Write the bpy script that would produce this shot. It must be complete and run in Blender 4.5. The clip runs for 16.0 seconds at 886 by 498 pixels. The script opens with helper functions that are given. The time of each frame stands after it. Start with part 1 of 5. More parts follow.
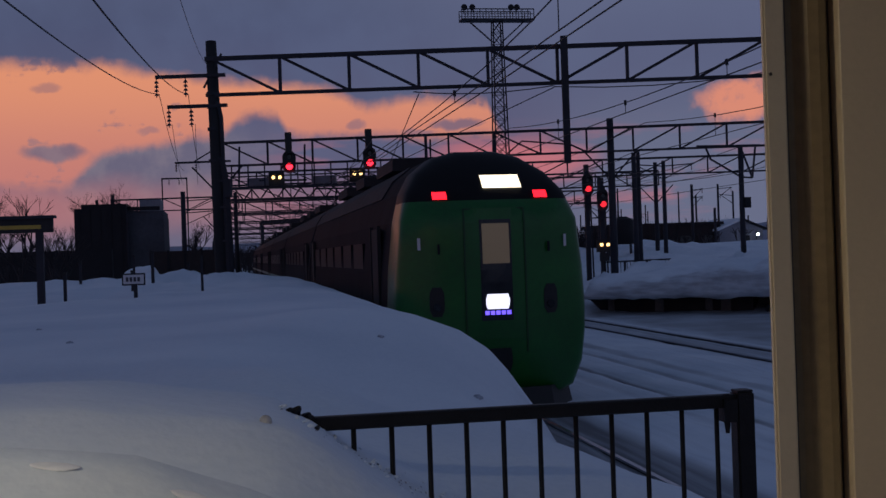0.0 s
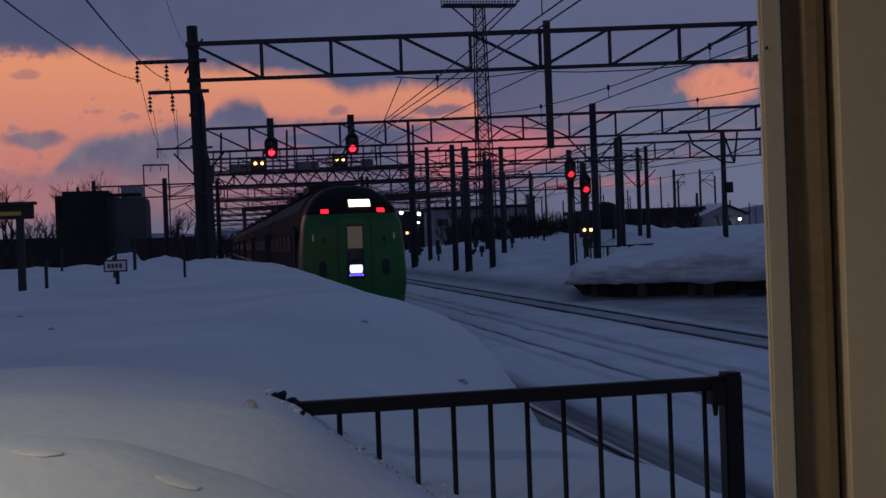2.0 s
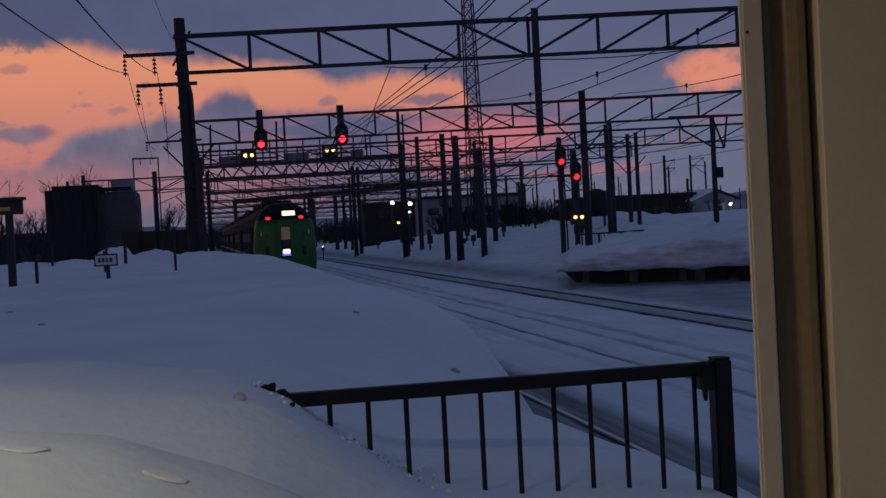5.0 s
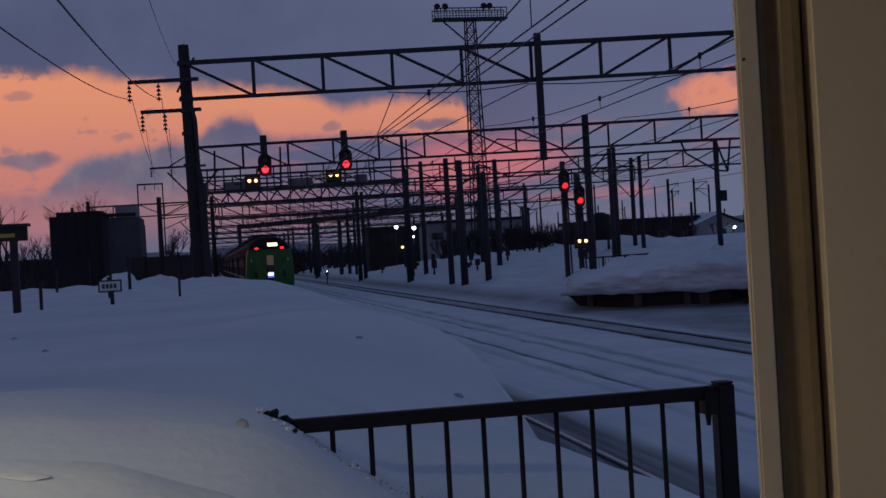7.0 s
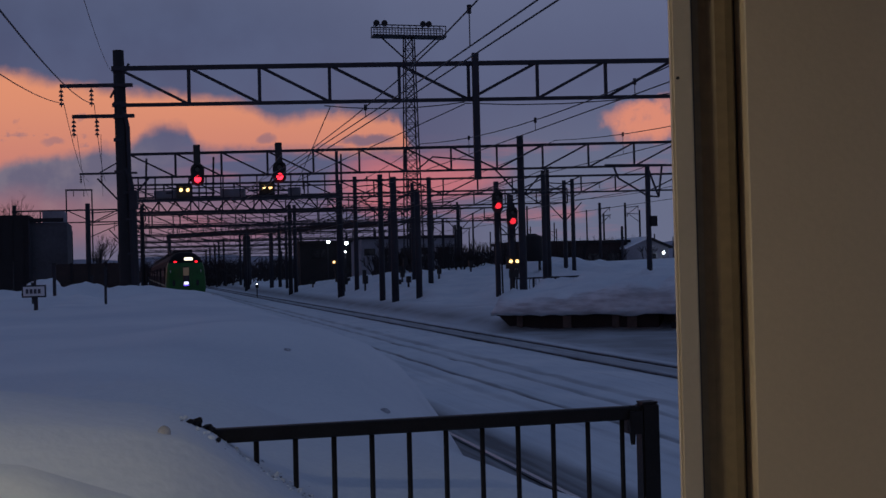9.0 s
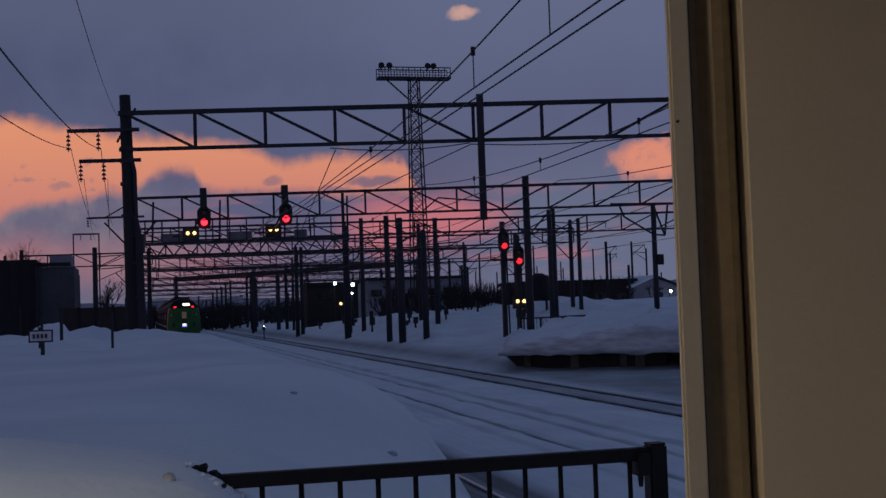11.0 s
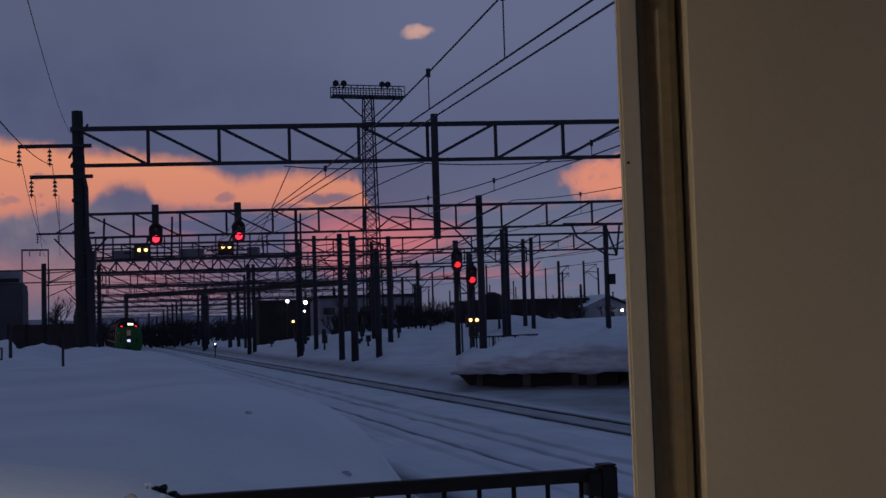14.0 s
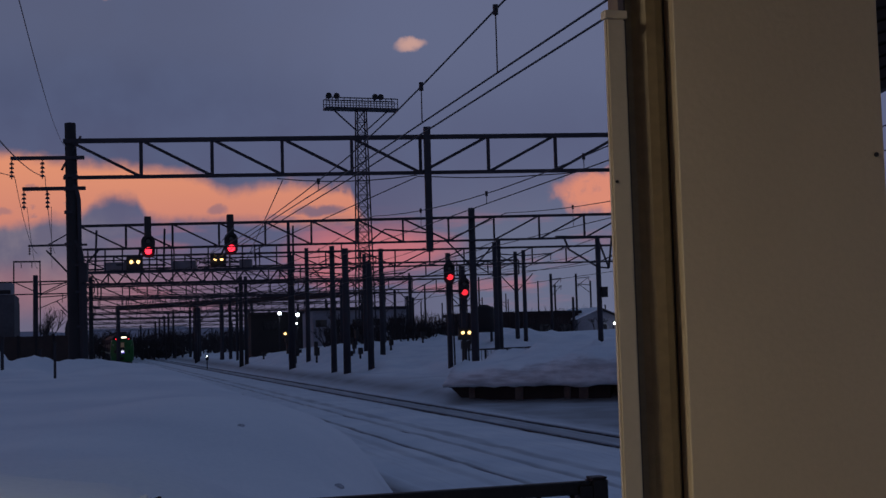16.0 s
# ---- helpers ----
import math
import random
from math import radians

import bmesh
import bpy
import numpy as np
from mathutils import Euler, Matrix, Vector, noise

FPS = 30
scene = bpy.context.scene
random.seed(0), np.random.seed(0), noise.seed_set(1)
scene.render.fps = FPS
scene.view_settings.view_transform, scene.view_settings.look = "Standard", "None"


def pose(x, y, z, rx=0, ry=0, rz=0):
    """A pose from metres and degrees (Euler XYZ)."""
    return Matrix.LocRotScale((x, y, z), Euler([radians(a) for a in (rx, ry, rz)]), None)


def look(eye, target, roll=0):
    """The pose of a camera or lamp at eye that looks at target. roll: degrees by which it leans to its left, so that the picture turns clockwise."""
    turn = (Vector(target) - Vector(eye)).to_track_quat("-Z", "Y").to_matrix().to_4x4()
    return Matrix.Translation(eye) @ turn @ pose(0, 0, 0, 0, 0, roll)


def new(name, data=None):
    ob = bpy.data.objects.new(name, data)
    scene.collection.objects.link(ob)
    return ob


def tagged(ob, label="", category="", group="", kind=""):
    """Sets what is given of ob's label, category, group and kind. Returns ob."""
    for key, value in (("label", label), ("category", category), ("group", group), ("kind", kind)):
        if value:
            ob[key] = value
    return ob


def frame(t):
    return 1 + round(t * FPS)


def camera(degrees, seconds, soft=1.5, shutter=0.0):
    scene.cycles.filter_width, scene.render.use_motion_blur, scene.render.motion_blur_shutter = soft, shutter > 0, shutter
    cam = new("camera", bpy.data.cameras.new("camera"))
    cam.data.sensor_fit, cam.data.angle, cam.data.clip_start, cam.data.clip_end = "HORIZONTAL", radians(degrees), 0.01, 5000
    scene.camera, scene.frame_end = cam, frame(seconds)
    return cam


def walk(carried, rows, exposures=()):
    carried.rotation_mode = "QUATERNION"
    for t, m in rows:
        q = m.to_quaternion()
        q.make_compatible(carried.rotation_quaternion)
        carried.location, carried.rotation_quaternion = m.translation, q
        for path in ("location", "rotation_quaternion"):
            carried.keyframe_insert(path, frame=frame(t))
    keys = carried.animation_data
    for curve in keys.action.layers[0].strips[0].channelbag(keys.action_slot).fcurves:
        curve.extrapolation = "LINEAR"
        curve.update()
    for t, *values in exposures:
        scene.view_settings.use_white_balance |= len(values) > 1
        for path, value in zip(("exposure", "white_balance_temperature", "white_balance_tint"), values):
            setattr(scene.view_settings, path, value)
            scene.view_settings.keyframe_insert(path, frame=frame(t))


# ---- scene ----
cam = camera(40.0, 16.0, 1.5)
PATH = [
    (0, (-0.021, -0.064, 2.357), (0.322, 1.906, 2.365), -1.9),
    (0.5, (-0.027, -0.037, 2.348), (0.31, 1.934, 2.348), -1.6),
    (1, (-0.024, -0.033, 2.345), (0.328, 1.936, 2.338), -1.6),
    (1.5, (-0.024, -0.028, 2.345), (0.338, 1.939, 2.327), -1.7),
    (2, (-0.025, -0.025, 2.347), (0.345, 1.94, 2.331), -2.1),
    (2.5, (-0.022, -0.015, 2.346), (0.344, 1.951, 2.321), -2.3),
    (3, (-0.017, -0.024, 2.349), (0.343, 1.943, 2.316), -2.5),
    (3.5, (-0.019, -0.02, 2.346), (0.346, 1.946, 2.305), -2.6),
    (4, (-0.014, -0.019, 2.346), (0.364, 1.944, 2.307), -2.8),
    (6.5, (-0.01, -0.03, 2.349), (0.372, 1.933, 2.335), -3.1),
    (7, (-0.007, -0.032, 2.35), (0.371, 1.932, 2.356), -3.2),
    (7.5, (-0.008, -0.035, 2.35), (0.376, 1.927, 2.382), -2.9),
    (8, (-0.007, -0.034, 2.344), (0.413, 1.922, 2.376), -2.2),
    (8.5, (-0.01, -0.026, 2.339), (0.463, 1.917, 2.362), -1.7),
    (9, (-0.005, -0.026, 2.337), (0.483, 1.913, 2.367), -1.4),
    (9.5, (-0.005, -0.027, 2.338), (0.466, 1.917, 2.378), -1.5),
    (10, (-0.008, -0.038, 2.343), (0.464, 1.904, 2.406), -1.7),
    (12.5, (0.017, -0.012, 2.344), (0.531, 1.918, 2.455), -2.2),
    (13, (-0.022, -0.093, 2.36), (0.515, 1.83, 2.474), -2.1),
    (13.5, (-0.033, -0.109, 2.358), (0.515, 1.811, 2.481), -1.8),
    (14, (-0.035, -0.114, 2.362), (0.519, 1.804, 2.486), -1.7),
    (14.5, (-0.036, -0.123, 2.36), (0.528, 1.792, 2.486), -1.6),
    (15, (-0.049, -0.155, 2.369), (0.531, 1.754, 2.503), -1.8),
    (15.5, (-0.06, -0.177, 2.368), (0.529, 1.729, 2.508), -1.6),
    (16, (-0.047, -0.153, 2.366), (0.519, 1.76, 2.51), -1.6),
]
walk(cam, [(t, look(eye, target, roll)) for t, eye, target, roll in PATH])

# ---- world: dusk sky with a sunset band, and its clouds ----
def make_sky():
    world = bpy.data.worlds.new("dusk_sky")
    scene.world = world
    world.use_nodes = True
    nt = world.node_tree
    nt.nodes.clear()

    def node(kind):
        return nt.nodes.new(kind)

    def plug(sock, v):
        if isinstance(v, (int, float)):
            sock.default_value = v
        else:
            nt.links.new(v, sock)

    def m(op, a, b=0.0, c=0.0):
        n = node("ShaderNodeMath")
        n.operation = op
        plug(n.inputs[0], a), plug(n.inputs[1], b), plug(n.inputs[2], c)
        return n.outputs[0]

    def step(v, lo, hi, a=0.0, b=1.0):
        n = node("ShaderNodeMapRange")
        n.interpolation_type = "SMOOTHSTEP"
        plug(n.inputs[0], v), plug(n.inputs[1], lo), plug(n.inputs[2], hi), plug(n.inputs[3], a), plug(n.inputs[4], b)
        return n.outputs[0]

    def ramp(v, lo, hi, stops, top):
        """A height over the azimuth, in degrees, from stops (azimuth, height)."""
        n = node("ShaderNodeValToRGB")
        n.color_ramp.interpolation = "LINEAR"
        plug(n.inputs[0], m("DIVIDE", m("SUBTRACT", v, lo), hi - lo))
        els = n.color_ramp.elements
        while len(els) > 1:
            els.remove(els[-1])
        for i, (a, h) in enumerate(stops):
            e = els[0] if i == 0 else els.new((a - lo) / (hi - lo))
            e.position = (a - lo) / (hi - lo)
            e.color = (h / top, h / top, h / top, 1)
        return m("MULTIPLY", n.outputs[0], top)

    def mix(f, a, b):
        n = node("ShaderNodeMix")
        n.data_type = "RGBA"
        plug(n.inputs[0], f)
        for s, v in ((n.inputs[6], a), (n.inputs[7], b)):
            if isinstance(v, tuple):
                s.default_value = (*v, 1)
            else:
                nt.links.new(v, s)
        return n.outputs[2]

    def puff(scale, detail, stretch=1.0, rough=0.55):
        mp = node("ShaderNodeMapping")
        nt.links.new(co.outputs["Generated"], mp.inputs[0])
        mp.inputs["Scale"].default_value = (1, 1, stretch)
        n = node("ShaderNodeTexNoise")
        n.inputs["Scale"].default_value, n.inputs["Detail"].default_value = scale, detail
        n.inputs["Roughness"].default_value = rough
        nt.links.new(mp.outputs[0], n.inputs["Vector"])
        return m("SUBTRACT", n.outputs[0], 0.5)

    co = node("ShaderNodeTexCoord")
    sep = node("ShaderNodeSeparateXYZ")
    nt.links.new(co.outputs["Generated"], sep.inputs[0])
    az = m("MULTIPLY", m("ARCTAN2", sep.outputs[0], sep.outputs[1]), 180 / math.pi)
    el = m("MULTIPLY", m("ARCSINE", sep.outputs[2]), 180 / math.pi)
    fine, mid, broad, streak = puff(55, 6), puff(17, 4), puff(5, 3), puff(9, 5, 6.0)
    wob = m("ADD", m("MULTIPLY", fine, 1.25), m("MULTIPLY", mid, 1.3))
    elw = m("ADD", el, m("MULTIPLY", wob, 0.62))
    elu = m("ADD", el, m("ADD", m("MULTIPLY", fine, 0.8), m("MULTIPLY", mid, 0.5)))
    upper = ramp(az, -60, 60, [(-60, 6.0), (-30, 8.4), (-8.7, 9.1), (-6.0, 8.92), (-4.9, 9.08), (-3.8, 8.78), (-0.6, 8.3), (2.5, 8.05), (4.8, 7.85), (5.6, 7.4), (6.4, 6.85),
                               (7.4, 7.2), (8.5, 7.4), (9.6, 7.4), (10.6, 7.05), (11.7, 7.2), (12.3, 6.9), (12.8, 5.2), (20, 4.0), (60, 3.0)], 12)
    lower = ramp(az, -60, 60, [(-60, 4.0), (-30, 3.6), (-9.0, 3.5), (-7.2, 3.5), (-6.5, 4.2), (-5.8, 5.05), (-4.0, 5.35), (-1.5, 5.6), (-0.2, 5.75), (0.3, 6.35), (2.2, 6.65), (2.65, 6.4), (2.85, 5.72),
                               (6.3, 5.6), (9.0, 5.45), (10.6, 5.4), (12.4, 5.3), (20, 5.6), (60, 6.0)], 12)
    band = m("MULTIPLY", step(m("SUBTRACT", upper, elu), -0.35, 0.5), step(m("SUBTRACT", elw, lower), -0.3, 0.45))
    # the torn patch farther along and the small break high up
    px = m("DIVIDE", m("SUBTRACT", m("ADD", az, m("MULTIPLY", mid, 4.0)), 24.3), 2.3)
    pz = m("DIVIDE", m("SUBTRACT", m("ADD", elw, m("MULTIPLY", fine, 0.8)), 6.75), 1.0)
    patch = step(m("ADD", m("MULTIPLY", px, px), m("MULTIPLY", pz, pz)), 0.25, 1.35, 1.0, 0.0)
    qx = m("DIVIDE", m("SUBTRACT", az, 15.2), 0.62)
    qz = m("DIVIDE", m("SUBTRACT", m("ADD", el, m("MULTIPLY", fine, 0.8)), 13.68), 0.24)
    gap = step(m("ADD", m("MULTIPLY", qx, qx), m("MULTIPLY", qz, qz)), 0.0, 2.2, 0.6, 0.0)
    wx = m("DIVIDE", m("SUBTRACT", az, 1.0), 0.55)
    wz = m("DIVIDE", m("SUBTRACT", m("ADD", el, m("MULTIPLY", fine, 0.8)), 16.0), 0.35)
    gap = m("MAXIMUM", gap, step(m("ADD", m("MULTIPLY", wx, wx), m("MULTIPLY", wz, wz)), 0.0, 1.8, 0.5, 0.0))
    # low streaks of rose under the band
    low = m("MULTIPLY", step(m("ADD", streak, m("MULTIPLY", mid, 0.4)), 0.0, 0.2),
            m("MULTIPLY", step(el, 0.8, 2.6), step(el, 6.4, 4.6)))
    low = m("MULTIPLY", low, m("MULTIPLY", step(az, 0, 6), step(az, 34, 20)))
    glow = m("MULTIPLY", m("MULTIPLY", step(az, 10, 1), step(az, -3, -8, 0.55, 1.0)), m("MULTIPLY", step(m("ADD", el, mid), 0.8, 2.4), step(m("ADD", el, m("MULTIPLY", mid, 1.5)), 4.3, 2.8)))
    rx = m("DIVIDE", m("SUBTRACT", az, 13.2), 4.2)
    rz = m("DIVIDE", m("SUBTRACT", m("ADD", el, m("MULTIPLY", streak, 2.2)), 4.1), 1.35)
    rose = step(m("ADD", m("MULTIPLY", rx, rx), m("MULTIPLY", rz, rz)), 0.1, 1.4, 1.0, 0.0)
    # wisps of cloud inside the band
    wisp = m("MULTIPLY", step(m("ADD", streak, m("MULTIPLY", fine, 0.8)), 0.13, 0.24), 0.5)
    for ia, ie, iw, ih, amt in ((-8.0, 7.95, 0.75, 0.24, 0.4), (-7.7, 5.1, 1.5, 0.42, 0.85), (5.9, 6.15, 0.6, 0.22, 0.5), (-3.4, 6.05, 0.5, 0.2, 0.4), (10.6, 6.05, 1.2, 0.26, 0.75), (9.0, 5.75, 0.8, 0.2, 0.6)):
        ix = m("DIVIDE", m("SUBTRACT", m("ADD", az, m("MULTIPLY", mid, 2.0)), ia), iw)
        iz = m("DIVIDE", m("SUBTRACT", m("ADD", el, m("MULTIPLY", fine, 0.7)), ie), ih)
        wisp = m("MAXIMUM", wisp, step(m("ADD", m("MULTIPLY", ix, ix), m("MULTIPLY", iz, iz)), 0.2, 1.3, amt, 0.0))
    band = m("MULTIPLY", band, m("SUBTRACT", 1.0, wisp))
    deep = mix(step(el, 3, 13), (0.106, 0.101, 0.178), (0.062, 0.077, 0.148))
    deep = mix(step(el, 16, 40), deep, (0.050, 0.072, 0.140))
    deep = mix(step(el, 10.0, 14.5, 0.0, 0.8), deep, (0.094, 0.108, 0.182))
    cloud = mix(m("MULTIPLY", step(m("ADD", broad, m("MULTIPLY", mid, 0.6)), -0.12, 0.2), 0.55), deep, (0.090, 0.112, 0.202))
    cloud = mix(m("MULTIPLY", step(az, 2, 17), step(el, 5, 13, 0.0, 0.7)), cloud, (0.120, 0.138, 0.232))
    cloud = mix(step(el, 18, 44), cloud, (0.048, 0.070, 0.134))
    cloud = mix(m("MULTIPLY", step(az, 4, -1), step(el, 7.2, 5)), cloud, mix(step(m("ADD", fine, mid), -0.15, 0.2), (0.128, 0.116, 0.178), (0.172, 0.148, 0.200)))
    haze = mix(step(el, 3.2, 0.0), cloud, (0.128, 0.118, 0.188))
    haze = mix(m("MULTIPLY", step(az, 12, 19), step(el, 9, 4)), haze, (0.122, 0.136, 0.215))
    fire = mix(step(el, 3.5, 9.0), (0.50, 0.185, 0.16), (0.68, 0.262, 0.15))
    out = mix(m("MULTIPLY", glow, 0.62), haze, (0.47, 0.17, 0.165))
    out = mix(m("MULTIPLY", low, 0.55), out, (0.48, 0.15, 0.17))
    out = mix(m("MULTIPLY", rose, 0.78), out, (0.56, 0.165, 0.18))
    out = mix(band, out, fire)
    out = mix(m("MULTIPLY", patch, step(m("ADD", fine, mid), -0.18, 0.12, 0.25, 0.95)), out, (0.66, 0.24, 0.16))
    out = mix(gap, out, (0.78, 0.42, 0.30))
    bg = node("ShaderNodeBackground")
    nt.links.new(out, bg.inputs[0])
    bg.inputs[1].default_value = 1.08
    end = node("ShaderNodeOutputWorld")
    nt.links.new(bg.outputs[0], end.inputs[0])


make_sky()

# ---- materials ----
def mat(name, base, rough=0.6, metal=0.0, scale=6.0, var=0.25, bump=0.15, fine=60.0, glow=None, power=0.0, tint=None, alpha=None):
    """Colour with variation at two scales, and fine relief."""
    mt = bpy.data.materials.new(name)
    mt.use_nodes = True
    nt = mt.node_tree
    bs = nt.nodes["Principled BSDF"]
    bs.inputs["Roughness"].default_value, bs.inputs["Metallic"].default_value = rough, metal
    if glow:
        bs.inputs["Base Color"].default_value = (*base, 1)
        bs.inputs["Emission Color"].default_value, bs.inputs["Emission Strength"].default_value = (*glow, 1), power
        return mt
    co = nt.nodes.new("ShaderNodeTexCoord")
    n1, n2 = nt.nodes.new("ShaderNodeTexNoise"), nt.nodes.new("ShaderNodeTexNoise")
    for n, s, d in ((n1, scale, 4), (n2, fine, 6)):
        n.inputs["Scale"].default_value, n.inputs["Detail"].default_value = s, d
        nt.links.new(co.outputs["Object"], n.inputs["Vector"])
    add = nt.nodes.new("ShaderNodeMath")
    add.operation = "MULTIPLY_ADD"
    nt.links.new(n2.outputs[0], add.inputs[0])
    add.inputs[1].default_value = 0.5
    nt.links.new(n1.outputs[0], add.inputs[2])
    rg = nt.nodes.new("ShaderNodeMapRange")
    nt.links.new(add.outputs[0], rg.inputs[0])
    rg.inputs[1].default_value, rg.inputs[2].default_value = 0.5, 1.0
    mx = nt.nodes.new("ShaderNodeMix")
    mx.data_type = "RGBA"
    nt.links.new(rg.outputs[0], mx.inputs[0])
    lo = tuple(c * (1 - var) for c in base)
    hi = tuple(min(1, c * (1 + var)) for c in (tint or base))
    mx.inputs[6].default_value, mx.inputs[7].default_value = (*lo, 1), (*hi, 1)
    nt.links.new(mx.outputs[2], bs.inputs["Base Color"])
    if bump:
        bp = nt.nodes.new("ShaderNodeBump")
        bp.inputs["Strength"].default_value, bp.inputs["Distance"].default_value = bump, 0.02
        nt.links.new(n2.outputs[0], bp.inputs["Height"])
        nt.links.new(bp.outputs[0], bs.inputs["Normal"])
    return mt


def snow_mat():
    """Snow: soft drifts and fine grain; ploughed and sooty along the tracks."""
    mt = bpy.data.materials.new("snow")
    mt.use_nodes = True
    nt = mt.node_tree
    bs = nt.nodes["Principled BSDF"]
    bs.inputs["Roughness"].default_value, bs.inputs["Specular IOR Level"].default_value = 0.85, 0.12
    geo = nt.nodes.new("ShaderNodeNewGeometry")
    sep = nt.nodes.new("ShaderNodeSeparateXYZ")
    nt.links.new(geo.outputs["Position"], sep.inputs[0])

    def noise_tex(scale, detail, stretch=(1, 1, 1)):
        mp = nt.nodes.new("ShaderNodeMapping")
        mp.inputs["Scale"].default_value = stretch
        n = nt.nodes.new("ShaderNodeTexNoise")
        n.inputs["Scale"].default_value, n.inputs["Detail"].default_value = scale, detail
        nt.links.new(geo.outputs["Position"], mp.inputs[0])
        nt.links.new(mp.outputs[0], n.inputs["Vector"])
        return n.outputs[0]

    def rng(v, a, b, c=0.0, d=1.0):
        n = nt.nodes.new("ShaderNodeMapRange")
        nt.links.new(v, n.inputs[0])
        for i, k in enumerate((a, b, c, d)):
            n.inputs[i + 1].default_value = k
        return n.outputs[0]

    def mul(a, b, op="MULTIPLY"):
        n = nt.nodes.new("ShaderNodeMath")
        n.operation = op
        for s, v in zip(n.inputs, (a, b)):
            if isinstance(v, float):
                s.default_value = v
            else:
                nt.links.new(v, s)
        return n.outputs[0]

    broad, grain, along = noise_tex(0.5, 4), noise_tex(34.0, 6), noise_tex(1.6, 6, (3.6, 0.14, 1))
    mx = nt.nodes.new("ShaderNodeMix")
    mx.data_type = "RGBA"
    nt.links.new(rng(mul(broad, mul(grain, 0.35), "ADD"), 0.45, 0.85), mx.inputs[0])
    mx.inputs[6].default_value, mx.inputs[7].default_value = (0.70, 0.77, 0.84, 1), (0.86, 0.91, 0.95, 1)
    # brake dust and churned snow in long streaks over the track beds
    bed = mul(rng(sep.outputs[0], 2.6, 3.4), rng(sep.outputs[0], 13.6, 13.0))
    low = rng(sep.outputs[2], 0.35, -0.05)
    dirt = mul(mul(bed, low), rng(along, 0.50, 0.74, 0.0, 0.14))

    def away(x0):
        """The distance across from the line x = x0."""
        n = nt.nodes.new("ShaderNodeMath")
        n.operation = "ABSOLUTE"
        nt.links.new(mul(sep.outputs[0], x0, "SUBTRACT"), n.inputs[0])
        return n.outputs[0]

    lane = mul(mul(rng(away(11.62), 1.0, 0.5), low), rng(along, 0.3, 0.6, 0.3, 0.6))
    # dark wheel ruts, broken where snow has drifted back in
    torn = noise_tex(0.9, 5, (0.8, 0.35, 1))
    for x0, w, k in ((7.20, 0.13, 0.85), (8.30, 0.14, 0.5), (8.85, 0.22, 0.45), (6.55, 0.2, 0.25), (11.05, 0.14, 0.85), (12.14, 0.30, 0.9), (12.8, 0.25, 0.4)):
        rut = mul(rng(away(x0), w, w * 0.35), rng(torn, 0.36, 0.58, k * 0.45, k))
        lane = mul(lane, mul(rut, low), "MAXIMUM")
    first = mul(mul(rng(away(4.25), 1.0, 0.6), rng(sep.outputs[2], 0.7, 0.2)), rng(along, 0.3, 0.6, 0.6, 0.9))
    dirt = mul(mul(dirt, lane, "MAXIMUM"), first, "MAXIMUM")
    apron = mul(mul(rng(sep.outputs[0], 12.3, 13.2), rng(sep.outputs[0], 27.0, 22.0)), mul(rng(sep.outputs[2], 0.5, 0.2), rng(broad, 0.3, 0.6, 0.4, 0.7)))
    dirt = mul(dirt, apron, "MAXIMUM")
    # darker grey blotches along the foot of the bank
    skirt = mul(mul(rng(sep.outputs[0], 1.95, 2.5), rng(sep.outputs[0], 3.7, 3.2)), rng(noise_tex(1.1, 5, (1.6, 0.5, 1)), 0.42, 0.66, 0.0, 0.6))
    dirt = mul(dirt, skirt, "MAXIMUM")
    m2 = nt.nodes.new("ShaderNodeMix")
    m2.data_type = "RGBA"
    nt.links.new(dirt, m2.inputs[0])
    nt.links.new(mx.outputs[2], m2.inputs[6])
    m2.inputs[7].default_value = (0.13, 0.125, 0.13, 1)
    nt.links.new(m2.outputs[2], bs.inputs["Base Color"])
    bp = nt.nodes.new("ShaderNodeBump")
    bp.inputs["Strength"].default_value, bp.inputs["Distance"].default_value = 0.5, 0.04
    nt.links.new(mul(noise_tex(4.0, 5), mul(grain, 0.05), "ADD"), bp.inputs["Height"])
    nt.links.new(bp.outputs[0], bs.inputs["Normal"])
    return mt


